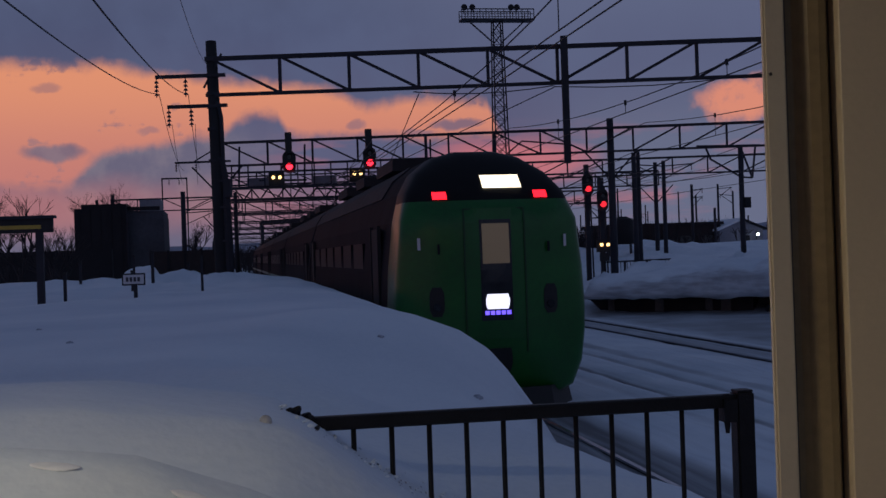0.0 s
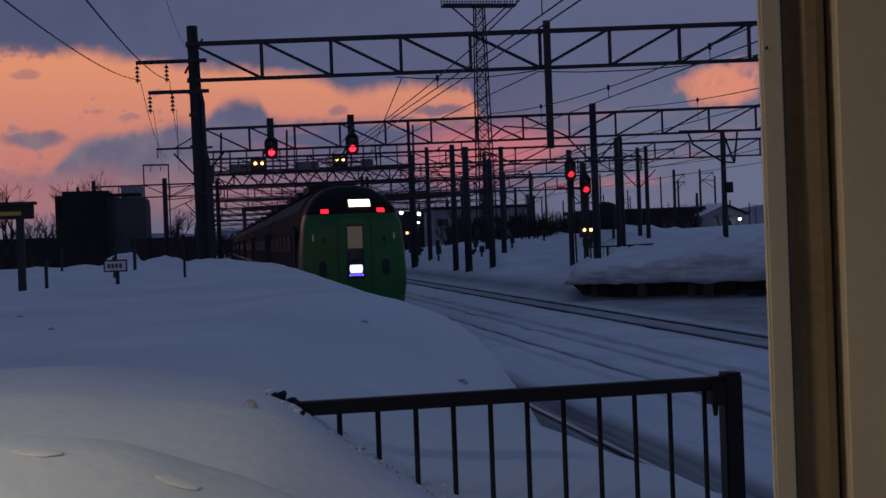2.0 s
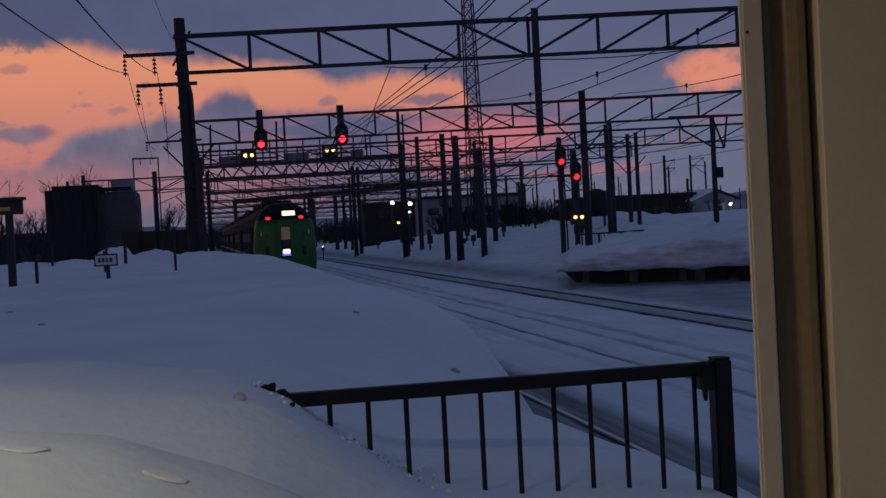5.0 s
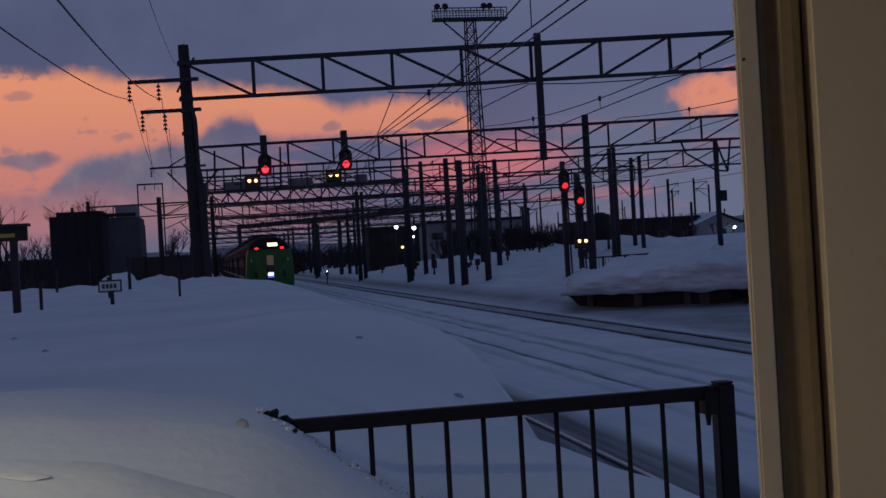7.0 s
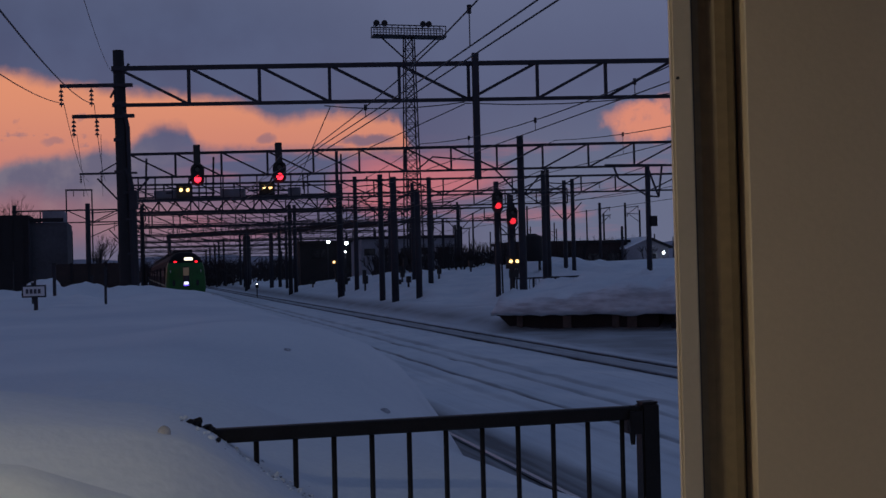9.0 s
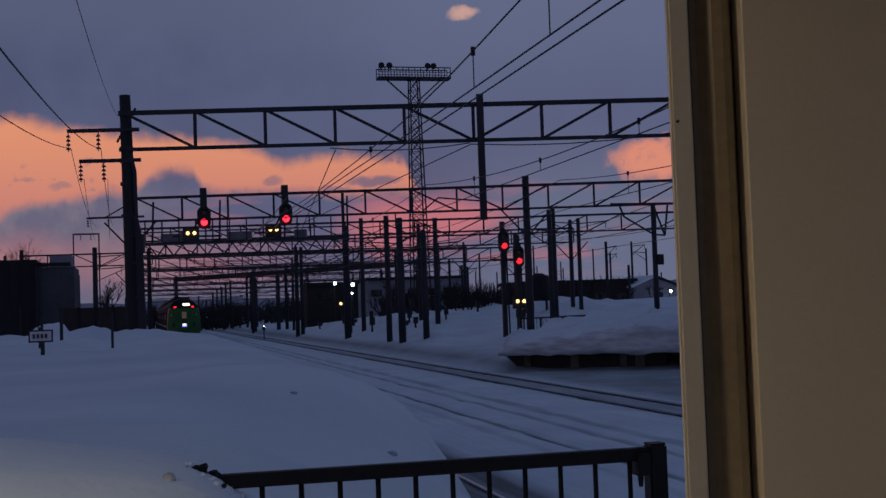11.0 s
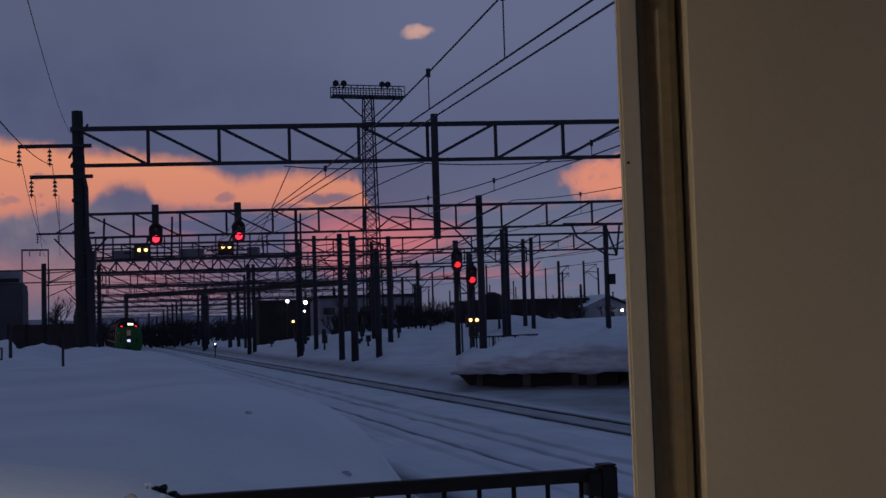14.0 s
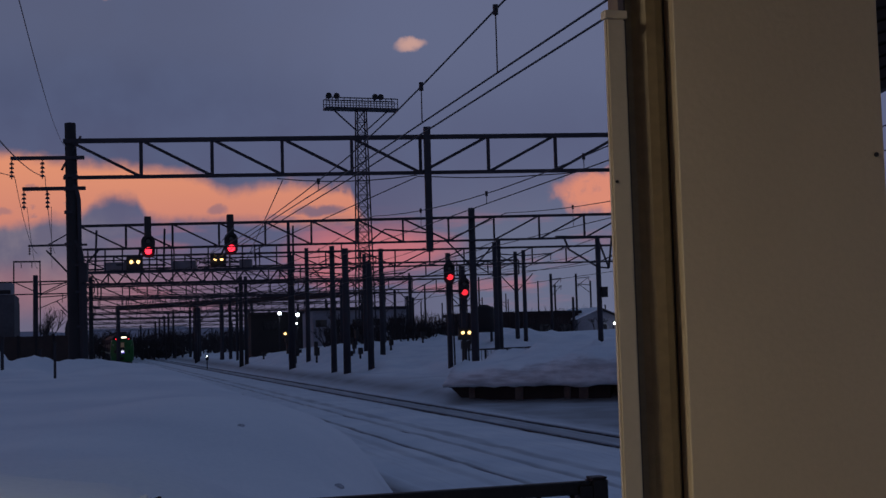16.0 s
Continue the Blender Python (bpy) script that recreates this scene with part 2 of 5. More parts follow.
def crust_mat():
    """Old snow in layers with sooty bands, its steep faces darkened as painted shade."""
    mt = SNOW.copy()
    mt.name = "layered_shaded_snow"
    nt = mt.node_tree
    bs = nt.nodes["Principled BSDF"]
    geo = nt.nodes.new("ShaderNodeNewGeometry")
    mp = nt.nodes.new("ShaderNodeMapping")
    mp.inputs["Scale"].default_value = (0.8, 0.8, 4.0)
    tex = nt.nodes.new("ShaderNodeTexNoise")
    tex.inputs["Scale"].default_value, tex.inputs["Detail"].default_value = 1.3, 6
    nt.links.new(geo.outputs["Position"], mp.inputs[0])
    nt.links.new(mp.outputs[0], tex.inputs["Vector"])
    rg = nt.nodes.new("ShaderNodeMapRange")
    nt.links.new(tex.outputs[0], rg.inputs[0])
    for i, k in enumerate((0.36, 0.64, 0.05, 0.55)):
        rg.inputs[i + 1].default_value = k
    # weight by slope: steep faces take more dark grey, standing in for shade
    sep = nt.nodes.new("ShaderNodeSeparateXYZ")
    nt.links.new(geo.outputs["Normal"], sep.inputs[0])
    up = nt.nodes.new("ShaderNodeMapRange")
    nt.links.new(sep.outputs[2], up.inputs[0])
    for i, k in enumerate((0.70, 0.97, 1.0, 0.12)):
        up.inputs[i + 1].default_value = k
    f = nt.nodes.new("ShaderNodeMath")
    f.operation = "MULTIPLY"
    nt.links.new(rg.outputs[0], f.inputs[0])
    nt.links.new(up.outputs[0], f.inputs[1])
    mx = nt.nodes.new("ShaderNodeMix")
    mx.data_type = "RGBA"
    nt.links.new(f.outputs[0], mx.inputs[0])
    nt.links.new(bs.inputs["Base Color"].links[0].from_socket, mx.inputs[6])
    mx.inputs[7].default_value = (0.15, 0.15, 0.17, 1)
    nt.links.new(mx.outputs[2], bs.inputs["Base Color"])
    return mt


SNOW = snow_mat()
CRUST = crust_mat()
STEEL = mat("painted_steel", (0.020, 0.021, 0.030), 0.65, 0.1, 1.5, 0.35)
CONCRETE = mat("weathered_concrete", (0.018, 0.018, 0.021), 0.85, 0, 2.0, 0.3, 0.3)
RUST = mat("rusty_rail", (0.040, 0.030, 0.026), 0.6, 0.5, 4, 0.4)
DUSTED = mat("snow_dusted_rail", (0.20, 0.205, 0.23), 0.8, 0, 3, 0.5, 0.2)
RAILTOP = mat("polished_rail", (0.42, 0.43, 0.46), 0.28, 1.0, 3, 0.15, 0.02)
WIRE = mat("wire", (0.022, 0.023, 0.03), 0.55, 0.4, 3, 0.2, 0)
PORCELAIN = mat("brown_porcelain", (0.06, 0.035, 0.03), 0.25, 0, 5, 0.2, 0)
BLACK = mat("matt_black", (0.012, 0.012, 0.013), 0.6, 0, 4, 0.3)
FENCE = mat("black_brown_paint", (0.009, 0.008, 0.009), 0.5, 0, 9, 0.4, 0.2, 120)
GREEN = mat("green_enamel", (0.005, 0.108, 0.013), 0.30, 0, 1.2, 0.22, 0.03, 14)
GREEN_DARK = mat("green_enamel_seam", (0.004, 0.05, 0.009), 0.4, 0, 2, 0.2, 0)
GLOSS = mat("black_gloss", (0.008, 0.007, 0.008), 0.5, 0, 2, 0.2, 0)
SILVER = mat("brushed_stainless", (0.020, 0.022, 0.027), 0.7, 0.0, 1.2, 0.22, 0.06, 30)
ROOF = mat("sooty_roof", (0.03, 0.028, 0.03), 0.7, 0, 2, 0.3)
COACH_GLASS = mat("dirty_coach_glass", (0.010, 0.011, 0.014), 0.4, 0, 2, 0.2, 0)
GLASS = mat("tinted_glass", (0.012, 0.013, 0.016), 0.08, 0, 2, 0.1, 0)
UNDER = mat("underframe", (0.02, 0.019, 0.019), 0.8, 0, 4, 0.3)
CREAM = mat("cream_panel", (0.60, 0.46, 0.275), 0.5, 0, 2.5, 0.06, 0.05, 90)
CREAM_TRIM = mat("cream_trim", (0.53, 0.435, 0.295), 0.5, 0, 3.5, 0.07, 0.05, 90)
BRONZE = mat("bronze_sash", (0.21, 0.145, 0.062), 0.42, 0.2, 3, 0.25, 0.03)
RUBBER = mat("dark_gasket", (0.03, 0.024, 0.02), 0.7, 0, 6, 0.3)
BROWN = mat("brown_sheet", (0.026, 0.016, 0.014), 0.7, 0, 3, 0.3)
CLADDING = mat("dark_cladding", (0.012, 0.011, 0.013), 0.8, 0, 0.6, 0.35, 0.2, 8)
GREYWALL = mat("grey_render", (0.065, 0.068, 0.080), 0.85, 0, 0.5, 0.3, 0.2, 8)
BRICKWALL = mat("far_brown_wall", (0.030, 0.020, 0.020), 0.85, 0, 0.6, 0.3, 0.2, 8)
PLATFORM = mat("platform_concrete", (0.16, 0.13, 0.115), 0.9, 0, 1.5, 0.4, 0.3, 20)
BARK = mat("bare_twigs", (0.030, 0.025, 0.026), 0.9, 0, 1.5, 0.4, 0)
PALEWALL = mat("pale_grey_siding", (0.26, 0.27, 0.31), 0.85, 0, 0.5, 0.3, 0.2, 8)
WHITE = mat("white_enamel", (0.62, 0.62, 0.64), 0.5, 0, 5, 0.12, 0.04)
YELLOW = mat("yellow_stripe", (0.50, 0.34, 0.05), 0.5, 0, 5, 0.15, 0.04)
INK = mat("sign_ink", (0.05, 0.05, 0.07), 0.6, 0, 5, 0.1, 0)
DIRT = mat("dirty_snow", (0.36, 0.39, 0.45), 0.9, 0, 14, 0.4, 0.3)
GLINT_ICE = mat("pale_ice_glint", (0.93, 0.94, 0.95), 0.3, 0, 20, 0.08, 0.1)
GALV = mat("galvanised_case", (0.16, 0.17, 0.20), 0.5, 0.2, 2, 0.25)
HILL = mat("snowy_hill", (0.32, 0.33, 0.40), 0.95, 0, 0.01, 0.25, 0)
for dull, level in ((COACH_GLASS, 0.08), (GLOSS, 0.12), (SILVER, 0.03), (ROOF, 0.2), (FENCE, 0.3)):
    dull.node_tree.nodes["Principled BSDF"].inputs["Specular IOR Level"].default_value = level
RED_LAMP = mat("red_lamp", (0.3, 0.0, 0.01), glow=(1.0, 0.022, 0.045), power=3.6)
RED_DIM = mat("red_lamp_dim", (0.3, 0.0, 0.01), glow=(1.0, 0.03, 0.05), power=1.1)
AMBER = mat("amber_lamp", (0.3, 0.2, 0.05), glow=(1.0, 0.60, 0.22), power=3.2)
TAIL = mat("tail_lamp", (0.3, 0.0, 0.01), glow=(1.0, 0.012, 0.025), power=2.6)
HEAD = mat("head_lamp", (0.8, 0.75, 0.6), glow=(1.0, 0.86, 0.62), power=2.3)
CABIN = mat("lit_cabin_blind", (0.4, 0.3, 0.18), glow=(0.60, 0.42, 0.22), power=0.045)
PANEL = mat("lit_name_panel", (0.8, 0.8, 0.9), glow=(0.80, 0.80, 1.0), power=1.25)
VIOLET = mat("lit_violet_letters", (0.2, 0.15, 0.9), glow=(0.16, 0.10, 1.0), power=1.6)
FLOOD = mat("flood_lamp", (0.8, 0.85, 0.9), glow=(0.86, 0.95, 1.0), power=7.0)
TUBE = mat("unseen_lamp_tube", (0.9, 0.88, 0.8), glow=(1.0, 0.90, 0.73), power=3.0)

# ---- mesh helpers ----
def box(bm, c, s, rz=0.0):
    """A box with centre c and size s, turned by rz degrees."""
    vs = []
    ca, sa = math.cos(radians(rz)), math.sin(radians(rz))
    for dz in (-0.5, 0.5):
        for dx, dy in ((-0.5, -0.5), (0.5, -0.5), (0.5, 0.5), (-0.5, 0.5)):
            x, y = dx * s[0], dy * s[1]
            vs.append(bm.verts.new((c[0] + x * ca - y * sa, c[1] + x * sa + y * ca, c[2] + dz * s[2])))
    for f in ((3, 2, 1, 0), (4, 5, 6, 7), (0, 1, 5, 4), (1, 2, 6, 5), (2, 3, 7, 6), (3, 0, 4, 7)):
        bm.faces.new([vs[i] for i in f])
    return bm


def axes(p, q):
    d = (Vector(q) - Vector(p)).normalized()
    side = d.cross(Vector((0, 1, 0)) if abs(d.y) < 0.9 else Vector((1, 0, 0))).normalized()
    return d, side, d.cross(side)


def bar(bm, p, q, w, h=None):
    """A straight bar of section w by h from p to q."""
    d, a, b = axes(p, q)
    h = h or w
    vs = []
    for e in (Vector(p), Vector(q)):
        for i, j in ((-1, -1), (1, -1), (1, 1), (-1, 1)):
            vs.append(bm.verts.new(e + a * (i * w / 2) + b * (j * h / 2)))
    for f in ((3, 2, 1, 0), (4, 5, 6, 7), (0, 1, 5, 4), (1, 2, 6, 5), (2, 3, 7, 6), (3, 0, 4, 7)):
        bm.faces.new([vs[i] for i in f])
    return bm


def rod(bm, p, q, r, r2=None, n=8):
    """A round bar, tapered from r to r2."""
    d, a, b = axes(p, q)
    r2 = r if r2 is None else r2
    rings = []
    for e, k in ((Vector(p), r), (Vector(q), r2)):
        rings.append([bm.verts.new(e + (a * math.cos(t) + b * math.sin(t)) * k) for t in (2 * math.pi * i / n for i in range(n))])
    for i in range(n):
        j = (i + 1) % n
        bm.faces.new((rings[0][i], rings[0][j], rings[1][j], rings[1][i]))
    bm.faces.new(rings[0][::-1]), bm.faces.new(rings[1])
    return bm


def cable(bm, pts, r, n=5):
    """A bent round bar through the points, as one tube."""
    pts = [Vector(p) for p in pts]
    rings = []
    for i, p in enumerate(pts):
        d, a, b = axes(pts[max(0, i - 1)], pts[min(len(pts) - 1, i + 1)])
        rings.append([bm.verts.new(p + (a * math.cos(t) + b * math.sin(t)) * r) for t in (2 * math.pi * k / n for k in range(n))])
    for ra, rb in zip(rings, rings[1:]):
        for k in range(n):
            m = (k + 1) % n
            bm.faces.new((ra[k], ra[m], rb[m], rb[k]))
    bm.faces.new(rings[0][::-1]), bm.faces.new(rings[-1])
    return bm


def new_bm():
    return bmesh.new()


def finish(name, bm, material, smooth=False):
    bmesh.ops.recalc_face_normals(bm, faces=bm.faces[:])
    me = bpy.data.meshes.new(name)
    bm.to_mesh(me)
    bm.free()
    me.materials.append(material)
    if smooth:
        for p in me.polygons:
            p.use_smooth = True
    return new(name, me)


def part(name, bm, material, parent, label="", smooth=False):
    ob = finish(name, bm, material, smooth)
    ob.parent = parent
    return tagged(ob, label)


def thing(name, m, label, category, group="", kind=""):
    ob = new(name)
    ob.empty_display_size = 0.2
    ob.matrix_basis = m
    return tagged(ob, label, category, group, kind)


def sag(p, q, drop, n=10):
    p, q = Vector(p), Vector(q)
    return [p.lerp(q, i / n) - Vector((0, 0, drop * 4 * (i / n) * (1 - i / n))) for i in range(n + 1)]


# ---- ground: one sheet of snow ----
RAIL_Z = -0.10
TRACKS = (3.87, 7.75, 11.60)
RAILS = [c + s * 0.5335 for c in TRACKS for s in (-1, 1)]


def smooth01(v):
    v = min(1.0, max(0.0, v))
    return v * v * (3 - 2 * v)


def blend(keys, y):
    """Mixes the values of neighbouring keys (y, value)."""
    if y <= keys[0][0]:
        return keys[0][1]
    for (a, va), (b, vb) in zip(keys, keys[1:]):
        if y <= b:
            return va + (vb - va) * smooth01((y - a) / (b - a))
    return keys[-1][1]


def ground_z(x, y):
    bed = -0.115
    ridge = np.interp(x, [-9, -3, -0.9, -0.4, 0.0, 0.07, 0.12, 0.16, 0.20, 0.26, 0.33, 0.45, 0.6, 0.9, 1.2, 1.6, 2.0, 2.5, 2.9],
                      [1.7, 1.95, 2.04, 2.040, 1.990, 1.974, 1.958, 1.932, 1.902, 1.850, 1.798, 1.715, 1.615, 1.54, 1.52, 1.46, 1.2, 0.4, bed])
    near = np.interp(x, [-9, -0.3, 0.2, 0.6, 1.0, 1.3, 1.5, 1.7, 1.9, 2.2, 2.5, 2.9], [1.7, 1.82, 1.76, 1.66, 1.61, 1.555, 1.47, 1.37, 1.30, 1.14, 0.3, bed])
    dip = np.interp(x, [-9, -0.3, 0.2, 0.6, 1.0, 1.3, 1.5, 1.7, 1.95, 2.3, 2.6, 2.9], [1.7, 1.82, 1.74, 1.62, 1.55, 1.48, 1.36, 1.18, 0.85, 0.4, 0.05, bed])
    field = np.interp(x, [-40, -14, -6, -2, 0.8, 1.3, 1.55, 1.9, 2.15, 2.35, 2.55, 2.75, 2.95], [1.3, 1.6, 1.82, 1.84, 1.87, 1.86, 1.82, 1.69, 1.52, 1.22, 0.72, 0.25, bed])
    front = np.interp(x, [-9, -2, -0.7, -0.38, -0.19, 0.03, 0.2, 0.45, 0.7, 1.2, 1.8, 2.2, 2.4], [1.6, 1.96, 2.075, 2.06, 2.038, 1.955, 1.865, 1.74, 1.62, 1.5, 1.3, 0.93, bed])
    plat = np.interp(x, [-9, 2.25, 2.4], [0.93, 0.93, bed])
    yard = np.interp(x, [-60, -20, 0.0, 1.5, 2.6], [1.0, 1.1, 0.9, 0.4, bed])
    left = blend([(0.9, plat), (1.55, front - 0.34 if x < 1.9 else plat), (2.2, front), (2.68, ridge - 0.155), (3.05, ridge), (3.8, ridge - 0.02), (4.5, near), (5.0, near), (6.4, dip),
                  (10.4, field), (29, field), (37, field * 0.72), (60, yard)], y)
    right = np.interp(x, [12.4, 13.4, 15, 19, 25, 40], [bed, 0.22, 0.45, 0.85, 1.2, 1.6])
    right = bed + (right - bed) * (0.06 + 0.94 * smooth01((y - 42.5 + (x - 13) * 0.62) / 6) if x < 26 else 1.0)
    right *= 1.0 - 0.45 * smooth01((y - 110) / 120)
    z_tip = 0.34 * math.exp(-((x - 13.75) / 0.7) ** 2 - ((y - 45.0) / 1.5) ** 2)
    # the heap of cleared snow along the back of the yard
    heap = math.exp(-((y - 90) / (11 if y < 90 else 30)) ** 2) * smooth01((x - 12.6) / 5) * (0.75 + 0.22 * smooth01((x - 22) / 5)) * (1 - 0.35 * smooth01((x - 32) / 6))
    right += heap * (0.95 + 0.75 * abs(noise.noise((x * 0.30, y * 0.12, 31.0))) + 0.30 * noise.noise((x * 0.9, y * 0.35, 33.0)))
    z = left if x < 3 else (bed if x < 12.4 else right)
    bumpy = noise.noise((x * 0.33, y * 0.22, 1.7))
    small = noise.noise((x * 1.6, y * 0.9, 5.1))
    if x < 2.2 and 3.9 < y < 8:
        z += 0.11 * math.exp(-((y - 5.5) / 0.7) ** 2 - ((x - 0.22) / 0.4) ** 2)
    if x < 2.2 and y > 1.4:
        amt = 0.05 if y < 8 else 0.07
        z += amt * bumpy + 0.014 * small + (0.085 * noise.noise((x * 0.75, y * 0.30, 12.0)) + 0.03 * noise.noise((x * 2.1, y * 0.8, 15.0))) * smooth01((y - 12) / 10)
        crest = np.interp(x, [-12, -6, -3.4, -0.6, 0.3, 0.9], [0.2, 0.5, 0.9, 1.0, 0.6, 0.0]) * math.exp(-((y - 27.5) / 4.0) ** 2)
        z += crest * (0.22 + 0.22 * noise.noise((x * 1.5, y * 0.5, 21.0)) + 0.12 * noise.noise((x * 3.6, y * 1.2, 23.0)))
        z += 0.07 * math.exp(-((y - 24) / 6) ** 2 - ((x - 1.0) / 1.2) ** 2)
        z += 0.10 * math.exp(-((y - 9.0) / 1.8) ** 2 - ((x - 0.7) / 0.6) ** 2)
    elif x > 13.2:
        z += (0.42 * noise.noise((x * 0.24, y * 0.10, 3.3)) + 0.46 * abs(noise.noise((x * 0.45, y * 0.16, 9.0))) + 0.20 * noise.noise((x * 1.1, y * 0.5, 4.0))) * min(1, (x - 13.2) / 4) * (1 if y > 48 - (x - 13) * 0.4 else 0.12)
    else:
        # ridges that the plough leaves between the rails, and wheel grooves
        z += 0.010 * noise.noise((x * 3.0, y * 0.22, 2.0)) + 0.036 * noise.noise((x * 1.5, y * 0.9, 6.0)) + 0.016 * small
        for r in RAILS:
            d = abs(x - r)
            rag = (0.27 if r > 7 else 0.19) + 0.09 * noise.noise((r, y * 0.8, 4.0))
            if d < rag:
                deep = 0.06 + 0.05 * noise.noise((r * 3, y * 0.35, 8.0)) if 7 < r < 9 else 0.03 if r < 9 else 0.035
                z = min(z, -0.115) - max(0.0, deep) * (1 - d / rag)
        for r, deep in ((8.82, 0.05), (6.62, 0.03), (10.3, 0.03), (12.75, 0.04)):
            d = abs(x - r - 0.12 * noise.noise((r, y * 0.12, 3.0)))
            z -= deep * max(0.0, 1 - d / 0.22) * (0.6 + noise.noise((r * 2, y * 0.4, 1.0)))
        for c in TRACKS[:2]:
            d = abs(x - c - 1.95)
            z += 0.07 * max(0, 1 - d / 0.9) * (0.6 + 0.8 * bumpy)
    return z + z_tip


def build_ground():
    xs = list(np.arange(-3.2, 3.21, 0.10)) + list(np.arange(3.3, 13.4, 0.13)) + list(np.arange(13.6, 36, 0.45)) + list(np.arange(-40, -3.3, 1.1))
    xs += [r + d for r in RAILS for d in (-0.17, -0.09, -0.04, 0.04, 0.09, 0.17)]
    xs += [-2500, -900, -300, -120, -70, 46, 55, 70, 110, 220, 600, 1500, 2800]
    ys = list(np.arange(-8, 1, 1.0)) + list(np.arange(1.0, 12, 0.10)) + list(np.arange(12, 50, 0.42)) + list(np.arange(50, 130, 1.2))
    ys += list(np.arange(132, 320, 6)) + [340, 400, 500, 700, 1000, 1500, 2200, 3200, 4200, -20, -60, -300, -1500]
    xs, ys = sorted(set(round(float(v), 3) for v in xs)), sorted(set(round(float(v), 3) for v in ys))
    verts = [(x, y, ground_z(x, y)) for y in ys for x in xs]
    w = len(xs)
    faces = [(j * w + i, j * w + i + 1, (j + 1) * w + i + 1, (j + 1) * w + i) for j in range(len(ys) - 1) for i in range(w - 1)]
    me = bpy.data.meshes.new("ground")
    me.from_pydata(verts, [], faces)
    me.materials.append(SNOW)
    for p in me.polygons:
        p.use_smooth = True
    tagged(new("ground", me), "deep dusk-blue snow banked high beside ploughed railway tracks", "snow", kind="structure")


build_ground()


def build_rails():
    for r in RAILS:
        rail = thing("rail", pose(r, 0, RAIL_Z - (0.085 if 7 < r < 9 else 0)), "long steel railway rail sunk in a snow groove", "rail", "rails of the three tracks")
        bm = new_bm()
        box(bm, (0, 140, -0.013), (0.065, 320, 0.026))
        part("rail_head", bm, RAILTOP if r in RAILS[:2] else DUSTED, rail, "worn running surface")
        bm = new_bm()
        box(bm, (0, 140, -0.076), (0.03, 320, 0.10))
        box(bm, (0, 140, -0.137), (0.13, 320, 0.022))
        part("rail_web", bm, RUST, rail)


build_rails()

# ---- the low far platform with its cap of snow; local x runs along its face ----
def build_far_platform():
    m = pose(12.95, 43.4, -0.24, 0, 0, -33)
    pl = thing("platform", m, "low dark concrete platform under a thick overhanging cap of snow", "platform")
    # the short front block with its sloping end, and the long wall set back from it
    bm = box(new_bm(), (2.9, 1.45, 0.36), (6.0, 2.0, 0.72))
    for v in bm.verts:
        if v.co.x < 1 and v.co.z < 0.1:
            v.co.x += 0.75
        if v.co.x > 5 and v.co.z < 0.1:
            v.co.z -= 0.15
    part("platform_body", bm, BROWN, pl)
    part("rear_wall", box(new_bm(), (10.9, 6.1, 0.36), (10.0, 8.4, 0.72)), PLATFORM, pl)
    part("platform_edge", box(new_bm(), (8.0, 5.05, 0.77), (16.0, 10.3, 0.10)), CONCRETE, pl, "overhanging edge slab")
    for u, w in ((0.75, 0.22), (2.55, 0.30), (4.35, 0.24), (4.95, 0.34)):
        part("buttress", box(new_bm(), (u, 0.40, 0.46), (w, 0.12, 0.46)), PLATFORM, pl, "pale weathered concrete block")
    part("cable_trough", box(new_bm(), (11.2, 0.35, 0.30), (9.6, 0.5, 0.30)), CONCRETE, pl)
    bm = new_bm()
    us = [-0.12, -0.08, 0.02, 0.2, 0.5, 0.75] + list(np.arange(1.0, 16.2, 0.25))
    vs = [-0.20, -0.42, -0.52, -0.54, -0.54, -0.50, -0.40, -0.20, 0.15, 0.7, 1.5, 2.3, 3.3, 4.5, 6, 8, 10.3]
    lift = [0.78, 0.82, 0.94, 1.10, 1.26, 1.42, 1.56, 1.66, 1.72, 1.78, 1.82, 1.90, 2.02, 2.12, 2.20, 2.2, 2.0]
    rows = []
    for u in us:
        row = []
        grow = 0.82 + 0.62 * smooth01((u - 2.5) / 6.0)
        fade = smooth01((u + 0.12) / 0.35)
        for k, (v, h) in enumerate(zip(vs, lift)):
            w = noise.noise((u * 0.55, v * 0.4, 7)) + 0.5 * noise.noise((u * 1.7, v * 1.3, 3)) + 0.35 * noise.noise((u * 3.5, k * 0.8, 5))
            low = min(h, 1.72)
            z = 0.80 + ((low - 0.80) * grow + (h - low) * 0.7) * (0.15 + 0.85 * fade) * (1 + 0.40 * w)
            if k < 2:
                z -= 0.10 * (0.5 + noise.noise((u * 0.9, 4, 2)) + 0.5 * noise.noise((u * 2.6, 1, 2)))
            lean = 0.30 * noise.noise((u * 1.1, 2, 1)) + 0.10 * noise.noise((u * 2.6, k * 0.5, 8))
            row.append(bm.verts.new((u, v + lean * (k < 8), z)))
        rows.append(row)
    for a, b in zip(rows, rows[1:]):
        for i in range(len(vs) - 1):
            bm.faces.new((a[i], b[i], b[i + 1], a[i + 1]))
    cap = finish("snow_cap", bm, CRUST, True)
    cap.matrix_basis = m
    tagged(cap, "thick rounded blanket of snow overhanging the platform", "snow", kind="structure")


build_far_platform()

# ---- masts, gantries and wires ----
def insulators(bm, p, n=4, size=0.06, gap=0.11):
    x, y, z = p
    rod(bm, (x, y, z), (x, y, z - n * gap - 0.08), 0.014, None, 6)
    for i in range(n):
        rod(bm, (x, y, z - 0.08 - i * gap), (x, y, z - 0.08 - i * gap - 0.055), size * 0.55, size, 8)
    return bm


